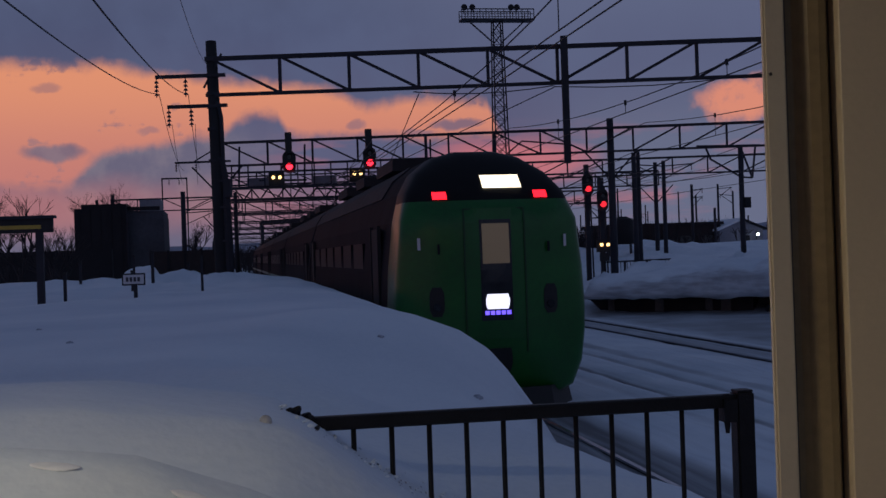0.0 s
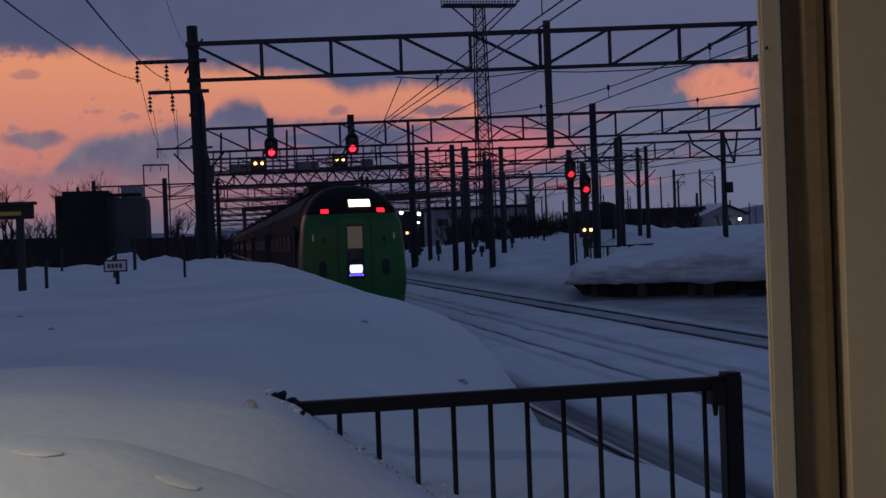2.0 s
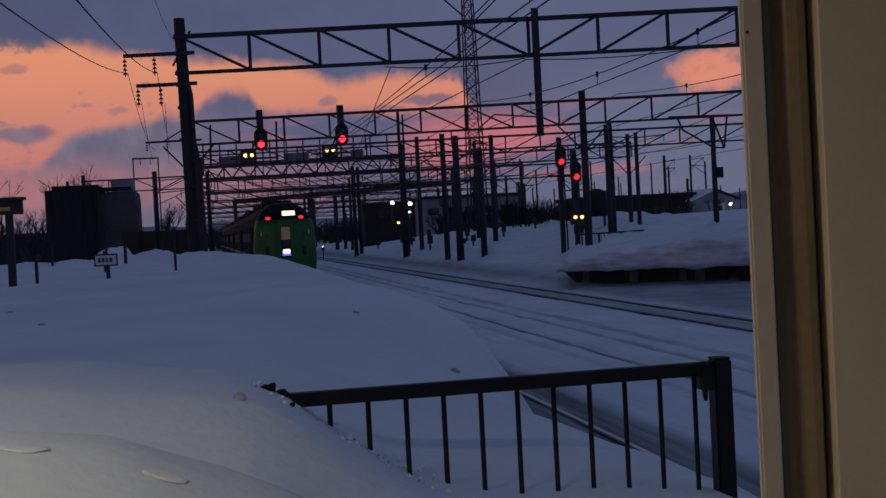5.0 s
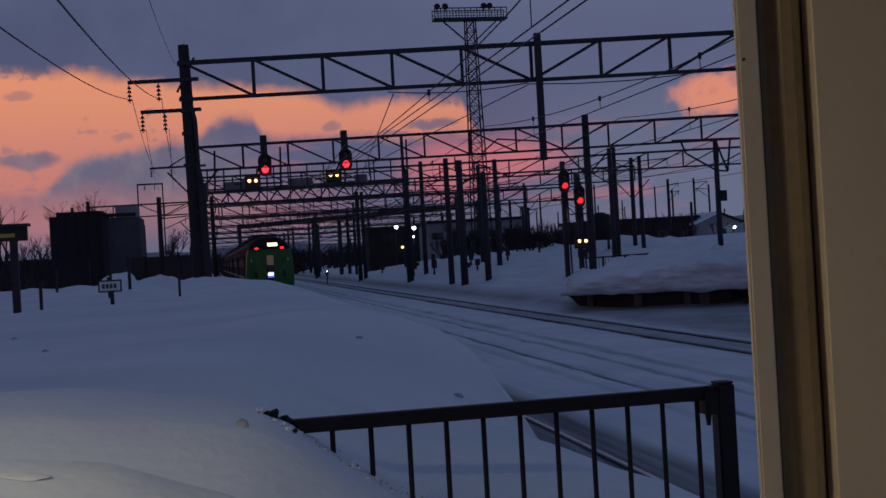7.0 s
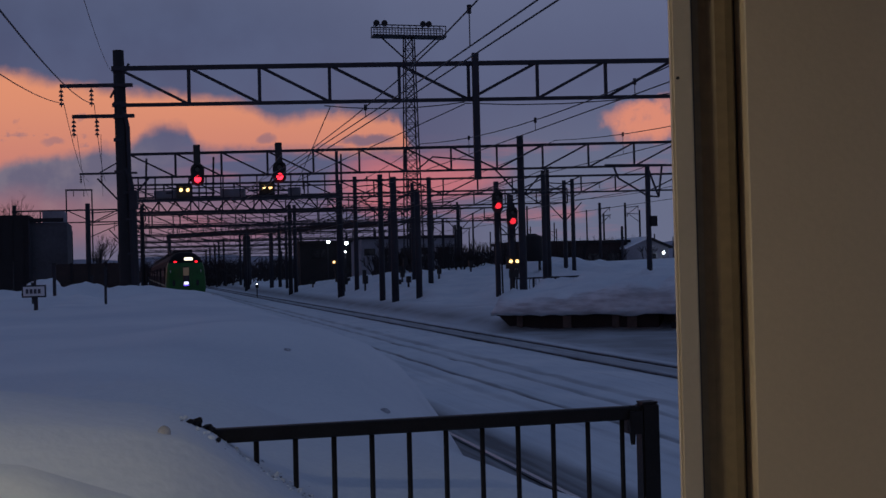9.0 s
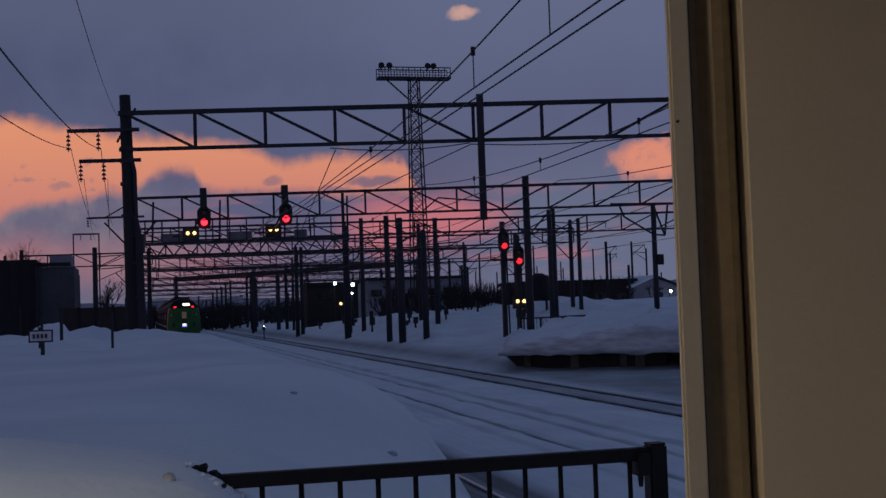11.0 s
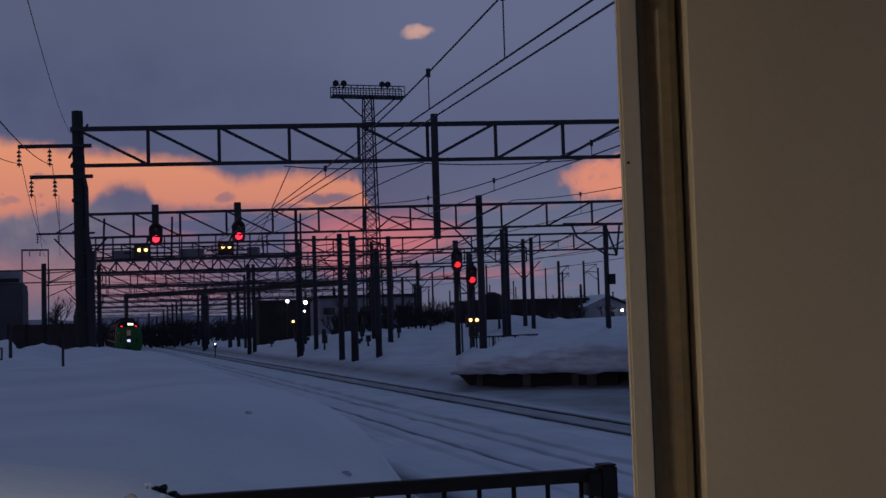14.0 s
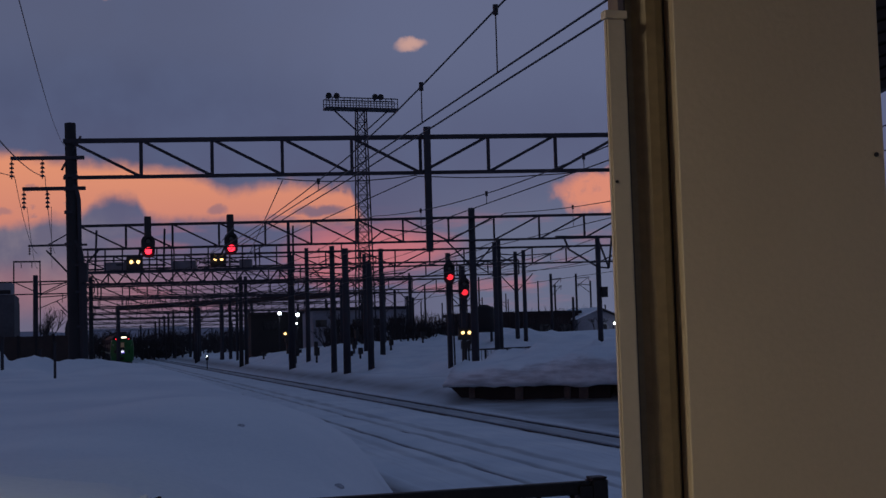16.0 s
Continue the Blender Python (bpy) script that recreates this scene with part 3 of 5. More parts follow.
def gantry(x, y, skew, length, top, depth, bays, posts, drops=(), chord=0.13, web=0.10, flip=None, post_r=0.16, base=0.4, stubs=True, label="dark steel lattice catenary gantry over the tracks"):
    """A portal: two chords with verticals and diagonals between them, on posts; local x runs along the beam."""
    g = thing("catenary_gantry", pose(x, y, 0, 0, 0, skew), label, "gantry", "gantries along the line")
    for z, w in ((top, chord), (top - depth, chord * 0.8)):
        part("chord", bar(new_bm(), (-0.15, 0, z), (length, 0, z), w), STEEL, g)
    n = bays
    for i in range(n + 1):
        u = length * i / n
        part("vertical", bar(new_bm(), (u, 0, top - depth), (u, 0, top), web), STEEL, g)
        if i < n:
            a, b = (top, top - depth) if (flip is None or u < flip - 0.1) else (top - depth, top)
            part("diagonal", bar(new_bm(), (u, 0, a), (u + length / n, 0, b), web * 0.85), STEEL, g)
    for u, ptop, r in posts:
        p = part("post", rod(new_bm(), (u, 0.16, base - 1.2), (u, 0.16, ptop), r, r * 0.82, 10), STEEL if r < 0.2 else CONCRETE, g, "", True)
        if r < 0.2:
            for s in (-1, 1):
                part("knee_brace", bar(new_bm(), (u, 0.1, top - depth - 1.3), (u + s * 1.2, 0.05, top - depth), 0.07), STEEL, g)
    for u, z0 in drops:
        part("drop_column", bar(new_bm(), (u, -0.12, z0), (u, -0.12, top + 0.25), 0.18), STEEL, g)
        part("pull_off_arm", cable(new_bm(), [(u, -0.15, z0 + 0.5), (u - 1.2, -0.2, z0 + 0.62), (u - 1.6, -0.2, z0 + 0.3)], 0.022), STEEL, g)
    if stubs:
        for u in [c for c in (3.9, 7.7, 11.7) if c < length]:
            bm = new_bm()
            rod(bm, (u + 0.3, 0, top - depth), (u + 0.3, 0, top - depth - 0.5), 0.03)
            part("hanger", bm, STEEL, g)
            part("insulator", insulators(new_bm(), (u + 0.3, 0, top - depth - 0.4), 3, 0.05, 0.08), PORCELAIN, g)
    return g


def cross_arm(g, x, y, z, reach, spots, n=4):
    part("cross_arm", bar(new_bm(), (x + 0.35, y, z), (x - reach, y, z), 0.09, 0.11), STEEL, g)
    for s in spots:
        part("insulator", insulators(new_bm(), (x - s, y, z - 0.03), n, 0.065), PORCELAIN, g)


def build_gantries():
    # the nearest one, with the stout concrete mast that carries the feeders
    g = gantry(-0.40, 33, -10.8, 20.35, 7.77, 0.97, 11, [(20.3, 8.3, 0.17)], [(9.43, 4.65)], 0.115, 0.085, 9.3, base=1.0, stubs=False)
    m = part("mast", rod(new_bm(), (0.16, 0.1, 0.2), (0.005, 0.1, 8.26), 0.215, 0.145, 14), CONCRETE, g, "stout tapered concrete mast", True)
    for z in (7.75, 7.33, 6.85, 6.5, 5.9, 5.05):
        part("clamp_band", rod(new_bm(), (0.02, 0.1, z - 0.04), (0.02, 0.1, z + 0.04), 0.178, None, 14), STEEL, g)
    for u, top, r in ((0.21, 6.7, 0.055), (0.27, 5.15, 0.075), (0.33, 4.75, 0.06)):
        part("cable_duct", cable(new_bm(), [(u + 0.10, 0.0, 0.6), (u + 0.03, 0.0, top - 0.5), (u - 0.03, 0.0, top - 0.2), (u - 0.16, 0.02, top)], r, 8), STEEL, g)
    for z in (1.9, 2.9, 3.8, 4.5):
        part("duct_strap", box(new_bm(), (0.24, 0.02, z), (0.36, 0.18, 0.06)), STEEL, g)
    part("switch_box", box(new_bm(), (0.36, -0.02, 4.3), (0.20, 0.2, 0.5)), STEEL, g)
    cross_arm(g, 0.03, 0, 7.33, 1.52, (0.72, 1.50))
    cross_arm(g, 0.06, 0, 6.52, 1.25, (0.62, 1.22))
    part("tie_bar", bar(new_bm(), (-0.2, 0, 7.0), (0.3, 0, 7.9), 0.05), STEEL, g)
    # the second, which carries two signals
    g2 = gantry(-0.25, 58, -13.6, 34, 7.9, 1.08, 16, [(-0.3, 8.0, 0.18), (18.1, 8.35, 0.19), (33.8, 8.3, 0.17)], [], 0.12, 0.09, 16, base=0.6)
    cross_arm(g2, 0, 0, 7.05, 2.3, (1.3, 2.25), 3)
    part("stay", bar(new_bm(), (-1.4, 0, 7.08), (0.1, 0, 7.9), 0.05), STEEL, g2)
    # those beyond it, down the yard
    for i, (x, y, sk, ln, top, n, posts) in enumerate([
        (-0.4, 76, -12, 36, 7.75, 17, [(0, 8, 0.2), (15.2, 8.1, 0.19), (34.2, 8.6, 0.2)]),
        (-0.6, 88, -12, 31, 7.7, 14, [(0, 8, 0.2), (14.9, 8.4, 0.17), (20.0, 8.4, 0.17), (30.8, 8.3, 0.17)]),
        (-1.0, 112, -11, 30, 7.75, 14, [(0, 8, 0.2), (14.6, 8.3, 0.2), (29.8, 8, 0.18)]),
        (-9.6, 104, -10, 10.5, 7.7, 5, [(0, 8.2, 0.2), (10.2, 8, 0.2)]),
        (-1.2, 140, -10, 32, 7.7, 12, [(0, 8, 0.2), (17, 8, 0.2), (31.8, 8, 0.2)]),
        (-1.6, 170, -9, 34, 7.6, 12, [(0, 8, 0.2), (16, 8, 0.2), (33.8, 8, 0.2)]),
        (-2.0, 205, -8, 36, 7.6, 10, [(0, 8, 0.2), (16, 8, 0.2), (35, 8, 0.2)]),
        (-3.0, 245, -7, 38, 7.6, 10, [(0, 8, 0.22), (18, 8, 0.22), (37, 8, 0.22)]),
        (-0.9, 97, -12, 30, 6.9, 14, [(0, 8, 0.15), (29.8, 8, 0.18)]),
        (-1.1, 126, -10, 31, 7.1, 12, [(0, 8, 0.15), (16, 8, 0.15), (30.8, 8, 0.18)]),
        (-1.4, 155, -9, 32, 7.2, 12, [(0, 8, 0.2), (15, 8, 0.17), (31.8, 8, 0.18)]),
        (-1.8, 187, -8, 34, 7.3, 11, [(0, 8, 0.2), (17, 8, 0.2), (33, 8, 0.2)]),
        (-2.5, 225, -8, 36, 7.3, 10, [(0, 8, 0.2), (17, 8, 0.2), (35, 8, 0.2)]),
        (-3.5, 270, -7, 40, 7.4, 10, [(0, 8, 0.22), (19, 8, 0.22), (39, 8, 0.22)]),
        (-4.0, 295, -6, 42, 7.6, 10, [(0, 8, 0.25), (20, 8, 0.25), (41, 8, 0.25)]),
        (-5.0, 350, -6, 46, 7.6, 10, [(0, 8, 0.25), (20, 8, 0.25), (45, 8, 0.25)]),
    ]):
        gantry(x, y, sk, ln, top, 1.0, n, posts, [], 0.12, 0.085, ln / 2, base=0.3, stubs=y < 150)
    # end bracket of the third gantry, and the mast with a switch cabinet beyond it
    c = thing("switch_mast", pose(28.6, 65, 1.2), "dark pole with a slung triangular bracket and a small switch box", "mast")
    part("pole", rod(new_bm(), (0, 0, -1), (0, 0, 6.76), 0.17, 0.14, 10), STEEL, c, "", True)
    part("switch_box", box(new_bm(), (0.22, -0.2, 3.5), (0.35, 0.3, 0.6)), CLADDING, c)
    for p, q in (((0, 0, 6.7), (0.67, 0, 4.9)), ((0.67, 0, 4.9), (0.92, 0, 6.75)), ((-1.8, 0, 6.0), (0, 0, 4.95)), ((0, 0, 4.95), (0.67, 0, 4.9)), ((-1.8, 0, 6.0), (-2.1, 0, 6.75)), ((-2.6, 0, 6.75), (1.2, 0, 6.75))):
        part("strut", bar(new_bm(), p, q, 0.09), STEEL, c)
    # a deep girder that crosses the yard lower down
    b = thing("signal_bridge", pose(4.0, 162, 0, 0, 0, -56), "long deep plate-girder signal bridge across the yard", "bridge")
    part("girder", box(new_bm(), (20.5, 0, 7.2), (41, 0.5, 0.6)), BRICKWALL, b)
    for u in (0.2, 20.5, 40.8):
        part("post", bar(new_bm(), (u, 0, -0.3), (u, 0, 7), 0.35), STEEL, b)
    for z in (7.7, 8.1):
        part("handrail", bar(new_bm(), (0, 0, z), (41, 0, z), 0.06), STEEL, b)
    for k in range(41):
        part("railing_post", bar(new_bm(), (k, 0, 7.2), (k, 0, 8.1), 0.05), STEEL, b)


build_gantries()


def mast(x, y, top, base, r=0.17, arms=(), label="tall dark steel catenary mast standing in snow"):
    m = thing("catenary_mast", pose(x, y, base), label, "mast", "masts in the yard")
    part("pole", rod(new_bm(), (0, 0, -1.0), (0, 0, top - base), r, r * 0.85, 10), STEEL, m, "", True)
    for z, reach in arms:
        bm = new_bm()
        bar(bm, (0, 0, z - base), (reach, 0, z - base + 0.15), 0.07)
        bar(bm, (0, 0, z - base - 0.9), (reach * 0.9, 0, z - base + 0.1), 0.055)
        part("bracket", bm, STEEL, m)
        part("insulator", insulators(new_bm(), (reach * 0.93, 0, z - base + 0.1), 3, 0.06), PORCELAIN, m)
    return m


def build_masts():
    for x, y, top, base, r, arms in (
        (13.8, 85, 10.7, 0.6, 0.13, ()), (15.06, 85, 8.9, 1.0, 0.17, ((8.2, 2.0), (7.2, -2.0))), (14.68, 70, 7.72, 0.65, 0.23, ((6.2, -2.2), (7.1, 2.0))), (16.12, 70, 6.95, 0.7, 0.20, ((6.1, 2.2),)), (19.25, 80, 8.45, 1.2, 0.19, ()),
        (23.98, 70, 8.05, 1.2, 0.17, ((6.8, -1.8),)), (24.6, 71, 8.2, 1.2, 0.14, ()), (29.53, 80, 8.28, 1.6, 0.16, ((7.9, 2.2), (7.9, -2.2))),
        (13.9, 110, 8.3, 0.8, 0.19, ()), (20.6, 100, 7.2, 1.2, 0.16, ()), (22.3, 92, 7.4, 1.2, 0.15, ()), (18.4, 112, 6.8, 0.9, 0.15, ()),
        (-3.4, 92, 7.6, 0.6, 0.2, ((6.9, 2.6), (6.0, 2.6))), (-6.0, 120, 6.6, 0.5, 0.2, ()), (37.5, 120, 7.4, 1.2, 0.2, ((6.9, -2.0),)),
        (26.5, 125, 7.6, 1.0, 0.16, ()), (31.6, 118, 6.4, 1.2, 0.15, ()), (46.5, 118, 8.6, 1.2, 0.17, ((8.0, 1.2), (7.2, 1.2))),
        (12.9, 150, 7.6, 0.2, 0.2, ()), (15.6, 175, 7.5, 0.2, 0.2, ()), (21.0, 160, 7.4, 0.4, 0.2, ()), (24.5, 190, 7.4, 0.4, 0.2, ()),
    ):
        mast(x, y, top, base, r, arms)
    rnd = random.Random(21)
    for k in range(34):
        y = rnd.uniform(105, 215)
        x = y * rnd.uniform(0.17, 0.50)
        if abs(x - 24.9) > 1.5:
            h = rnd.uniform(5.5, 9.0)
            mast(x, y, h, 0.8, rnd.uniform(0.09, 0.15), ((h - 0.5, rnd.choice((-1.6, 1.6))),) if k % 2 else (), "slim dark utility pole at the back of the yard")
    # an outlying frame of two thin poles
    f = thing("portal_frame", pose(-4.77, 90, 0.75), "thin two-legged steel portal frame", "frame")
    for u in (0, 1.75):
        part("leg", bar(new_bm(), (u, 0, -0.8), (u, 0, 7.7), 0.09), STEEL, f)
    part("beam", bar(new_bm(), (-0.05, 0, 7.7), (1.8, 0, 7.7), 0.11), STEEL, f)
    for u in (0.5, 1.2):
        part("insulator", insulators(new_bm(), (u, 0, 7.65), 3, 0.06), PORCELAIN, f)


build_masts()


def build_wires():
    def line(label, runs, r, droppers=()):
        w = thing("overhead_wire", pose(0, 0, 0), label, "wire", "wires over the line", "")
        for pts in runs:
            part("strand", cable(new_bm(), pts, r), WIRE, w)
        for p, q in droppers:
            part("dropper", rod(new_bm(), p, q, r * 0.7, None, 5), WIRE, w)
            part("clip", rod(new_bm(), Vector(p) - Vector((0, 0, 0.05)), Vector(p) + Vector((0, 0, 0.05)), 0.028, None, 8), WIRE, w)
        return w

    spans = [33, 58, 76, 112, 140, 170, 205, 245, 295]
    for c, zm, zc in ((3.85, 5.5, 4.95), (7.75, 5.8, 5.02), (11.7, 5.9, 5.02)):
        mess, cont, drops = [], [], []
        for a, b in zip(spans, spans[1:]):
            mess.append(sag((c, a, zm), (c, b, zm), 0.35, 8 if a < 60 else 4))
            k = max(2, int((b - a) / 8))
            if a < 80:
                for i in range(1, k):
                    u = i / k
                    drops.append(((c, a + (b - a) * u, zm - 0.35 * 4 * u * (1 - u)), (c, a + (b - a) * u, zc)))
        cont.append(([(c, -24, 4.92), (c, 9, 4.93), (c, 17, 4.93), (c, 25.5, 4.98)] if c < 4 else [(c, -24, zc)]) + [(c, 33, zc), (c, 140, zc), (c, 295, zc)])
        if c < 4:
            # the near span runs down to a tension joint at the first gantry
            mess.append([(c, -20, 7.6), (c, 0, 6.15), (c, 6, 5.90), (c, 10.97, 5.56), (c, 13.75, 5.37), (c, 15.2, 5.28), (c, 18, 5.16), (c, 22, 5.09), (c, 27, 5.06), (c, 33, 5.12), (c, 44, 5.3), (c, 58, zm)])
            drops += [((c, 13.75, 5.37), (c, 13.75, 4.93)), ((c, 10.97, 5.56), (c, 10.97, 4.93)), ((c, 20.5, 5.11), (c, 20.5, 4.94))]
        else:
            for a, b in ((-20, 8), (8, 33)):
                mess.append(sag((c, a, zm), (c, b, zm), 0.6, 14))
                for u in (0.2, 0.4, 0.6, 0.8):
                    drops.append(((c, a + (b - a) * u, zm - 0.6 * 4 * u * (1 - u)), (c, a + (b - a) * u, zc)))
        line("catenary wire with droppers above a snowy track", mess + cont, 0.0105, drops)
    line("twin contact wire above a snowy track", [[(3.95, -24, 4.85), (3.94, 17, 4.86), (3.93, 33, 4.93)]], 0.0105)
    # feeders on the cross-arms, coming from behind
    for x, z0, z1, d in ((-1.75, 3.6, 6.8, 0.675), (-1.0, 3.4, 6.8, 0.65)):
        line("thin black feeder cable slung between masts", [sag((x, -12, z0), (x, 32.7, z1), d, 24), sag((x, 32.7, z1), (x - 0.3, 58, 6.65), 0.5, 8)], 0.009)
    line("thin black feeder cable slung between masts", [sag((-0.5, -12, 4.2), (-0.45, 32.9, 7.6), 0.95, 24)], 0.004)
    for x, z in ((-1.45, 6.02), (-0.85, 6.02)):
        line("thin slack jumper cable hanging from a cross-arm", [sag((x, 32.9, z), (x - 0.6, 58, 6.0), 0.5, 8)], 0.007)
    # slanting pull-offs from the first gantry to the second
    line("steel pull-off cable slanting from the gantry", [[(5.05, 32.0, 6.65), (7.27, 58, 6.03)], [(8.6, 31.4, 6.7), (5.2, 58, 5.6)], sag((4.9, 32, 6.7), (8.6, 31.4, 6.75), 0.12, 6),
                                                           sag((8.6, 31.4, 6.72), (19, 29.5, 8.0), 0.5, 8)], 0.015)
    for x0, z0, x1, z1 in ((14.5, 7.0, 24.0, 7.6), (15.5, 6.2, 30, 7.2), (20, 6.9, 33, 7.7)):
        line("slack cable strung across the yard", [sag((x0, 72, z0), (x1, 78, z1), 0.4, 8)], 0.016)
    rnd = random.Random(17)
    for k in range(22):
        y = rnd.uniform(60, 150)
        x0, x1 = rnd.uniform(-1, 9), rnd.uniform(9, 24)
        z0 = rnd.uniform(5.2, 7.6)
        line("slack cable strung across the yard", [sag((x0, y, z0), (x1, y + rnd.uniform(4, 26), z0 + rnd.uniform(-0.8, 0.8)), rnd.uniform(0.1, 0.5), 7)], 0.022)
    for x in (17.5, 22.0, 27.0):
        line("far catenary wire over a yard siding", [sag((x, 50, 6.6), (x, 76, 6.6), 0.4, 8), sag((x, 76, 6.6), (x, 112, 6.6), 0.5, 8), [(x, 50, 5.6), (x, 112, 5.6)]], 0.016)


build_wires()

# ---- signals ----
def signal_head(s, x, y, z, w=0.50, h=1.0, lamp=RED_LAMP):
    """An oval backboard with a hooded lamp; the lens faces the platform."""
    bm = new_bm()
    n = 20
    ring = []
    for k in range(n):
        t = 2 * math.pi * k / n
        ring.append((w / 2 * math.cos(t), (h / 2 - w / 2) * (1 if math.sin(t) >= 0 else -1) + w / 2 * math.sin(t)))
    fr = [bm.verts.new((x + a, y, z + b)) for a, b in ring]
    bk = [bm.verts.new((x + a, y + 0.06, z + b)) for a, b in ring]
    bm.faces.new(fr), bm.faces.new(bk[::-1])
    for k in range(n):
        bm.faces.new((fr[k], bk[k], bk[(k + 1) % n], fr[(k + 1) % n]))
    part("backboard", bm, BLACK, s)
    bm = new_bm()
    box(bm, (x, y + 0.18, z), (w * 0.6, 0.25, h * 0.8))
    part("lamp_case", bm, BLACK, s)
    for dz in (0.22, -0.22):
        bm = new_bm()
        for k in range(9):
            t0, t1 = math.pi * k / 9, math.pi * (k + 1) / 9
            a = [(x + 0.175 * math.cos(t), z + dz + 0.175 * math.sin(t)) for t in (t0, t1)]
            v = [bm.verts.new((p[0], yy, p[1])) for p in a for yy in (y - 0.01, y - 0.28)]
            bm.faces.new((v[0], v[1], v[3], v[2]))
        part("hood", bm, BLACK, s)
    part("lens", rod(new_bm(), (x, y - 0.02, z - 0.22), (x, y - 0.16, z - 0.22), 0.150, None, 16), lamp, s, "glowing red lens")
    part("dark_lens", rod(new_bm(), (x, y - 0.02, z + 0.22), (x, y - 0.04, z + 0.22), 0.10, None, 14), GLASS, s)


def twin_lamp(s, x, y, z, gap=0.30, r=0.078):
    part("case", box(new_bm(), (x, y + 0.12, z - 0.06), (gap + 0.42, 0.2, 0.62)), BLACK, s)
    for d in (-gap / 2, gap / 2):
        part("lamp", rod(new_bm(), (x + d, y, z), (x + d, y - 0.04, z), r, None, 12), AMBER, s, "glowing amber lamp")
        part("visor", box(new_bm(), (x + d, y - 0.10, z + 0.14), (0.24, 0.22, 0.02)), BLACK, s)


def build_signals():
    for x, z in ((2.74, 6.82), (6.46, 6.92)):
        s = thing("railway_signal", pose(x, 56.2, z), "black railway signal showing red, hung from the gantry", "signal", "red signals")
        signal_head(s, 0, 0, 0, 0.62, 1.05)
        part("hanger", bar(new_bm(), (0, 0.15, 0.4), (0, 0.35, 1.35), 0.30), BLACK, s)
        t = thing("shunting_signal", pose(x - 0.60, 56.1, z - 0.71), "small black shunting signal with two lit amber lamps", "signal", "amber signals")
        twin_lamp(t, 0, 0, 0)
        part("bracket", bar(new_bm(), (0.05, 0.2, 0), (0.62, 0.35, 1.2), 0.08), BLACK, t)
        part("catwalk", box(new_bm(), (0.3, 0.7, -0.1), (2.2, 0.5, 0.06)), STEEL, t)
    for x, y, z, top in ((18.06, 60, 5.65, 6.7), (18.83, 60, 4.85, 6.0)):
        s = thing("railway_signal", pose(x, y, 1.0), "black mast signal showing red beside the yard", "signal", "red signals")
        part("post", bar(new_bm(), (0.02, 0.3, -1.0), (0.02, 0.3, top - 1.0), 0.22), STEEL, s)
        signal_head(s, 0, 0, z - 1.0, 0.60, 1.15, RED_DIM)
        part("ladder", bar(new_bm(), (0.28, 0.35, -0.5), (0.2, 0.35, top - 1.4), 0.07), STEEL, s)
        part("platform_grate", box(new_bm(), (0, 0.3, z - 1.9), (0.9, 0.7, 0.05)), STEEL, s)
    for x, y, z, base in ((18.55, 59, 2.55, 0.9), (17.62, 110, 3.05, 0.8)):
        s = thing("shunting_signal", pose(x, y, base), "ground shunting signal with two lit amber lamps on a post", "signal", "amber signals")
        twin_lamp(s, 0, 0, z - base, 0.34 if y < 80 else 0.42, 0.085 if y < 80 else 0.12)
        part("post", bar(new_bm(), (0, 0.2, -0.8), (0, 0.2, z - base), 0.10 if y < 80 else 0.2), BLACK, s)
        part("relay_box", box(new_bm(), (0.02, 0.15, z - base - 0.62), (0.45, 0.25, 0.42)), BLACK, s)


build_signals()


def build_walkway():
    w = thing("signal_walkway", pose(0.2, 57.0, 5.7, 0, 0, -13.6), "narrow steel signal walkway with railings under the gantry", "walkway")
    part("deck", box(new_bm(), (4.6, 0, 0), (9.2, 0.7, 0.10)), STEEL, w)
    for z in (0.5, 1.0):
        part("handrail", bar(new_bm(), (0, -0.33, z), (9.2, -0.33, z), 0.06), STEEL, w)
    for k in range(13):
        u = k * 9.2 / 12
        part("railing_post", bar(new_bm(), (u, -0.33, 0), (u, -0.33, 1.0), 0.055), STEEL, w)
        if k < 12:
            part("lattice", bar(new_bm(), (u, 0.3, -0.05), (u + 9.2 / 24, 0.3, -0.55), 0.06), STEEL, w)
            part("lattice", bar(new_bm(), (u + 9.2 / 24, 0.3, -0.55), (u + 9.2 / 12, 0.3, -0.05), 0.06), STEEL, w)
    part("lower_chord", bar(new_bm(), (0, 0.3, -0.55), (9.2, 0.3, -0.55), 0.09), STEEL, w)
    for u in (0.1, 3.2, 6.2, 9.1):
        part("hanger", bar(new_bm(), (u, 0.6, 0), (u, 0.95, 2.0), 0.08), STEEL, w)
    for u, n in ((1.2, 2), (4.2, 2), (7.0, 1)):
        part("relay_case", box(new_bm(), (u, 0.1, 0.26), (0.55 * n, 0.4, 0.36)), GALV, w)


build_walkway()

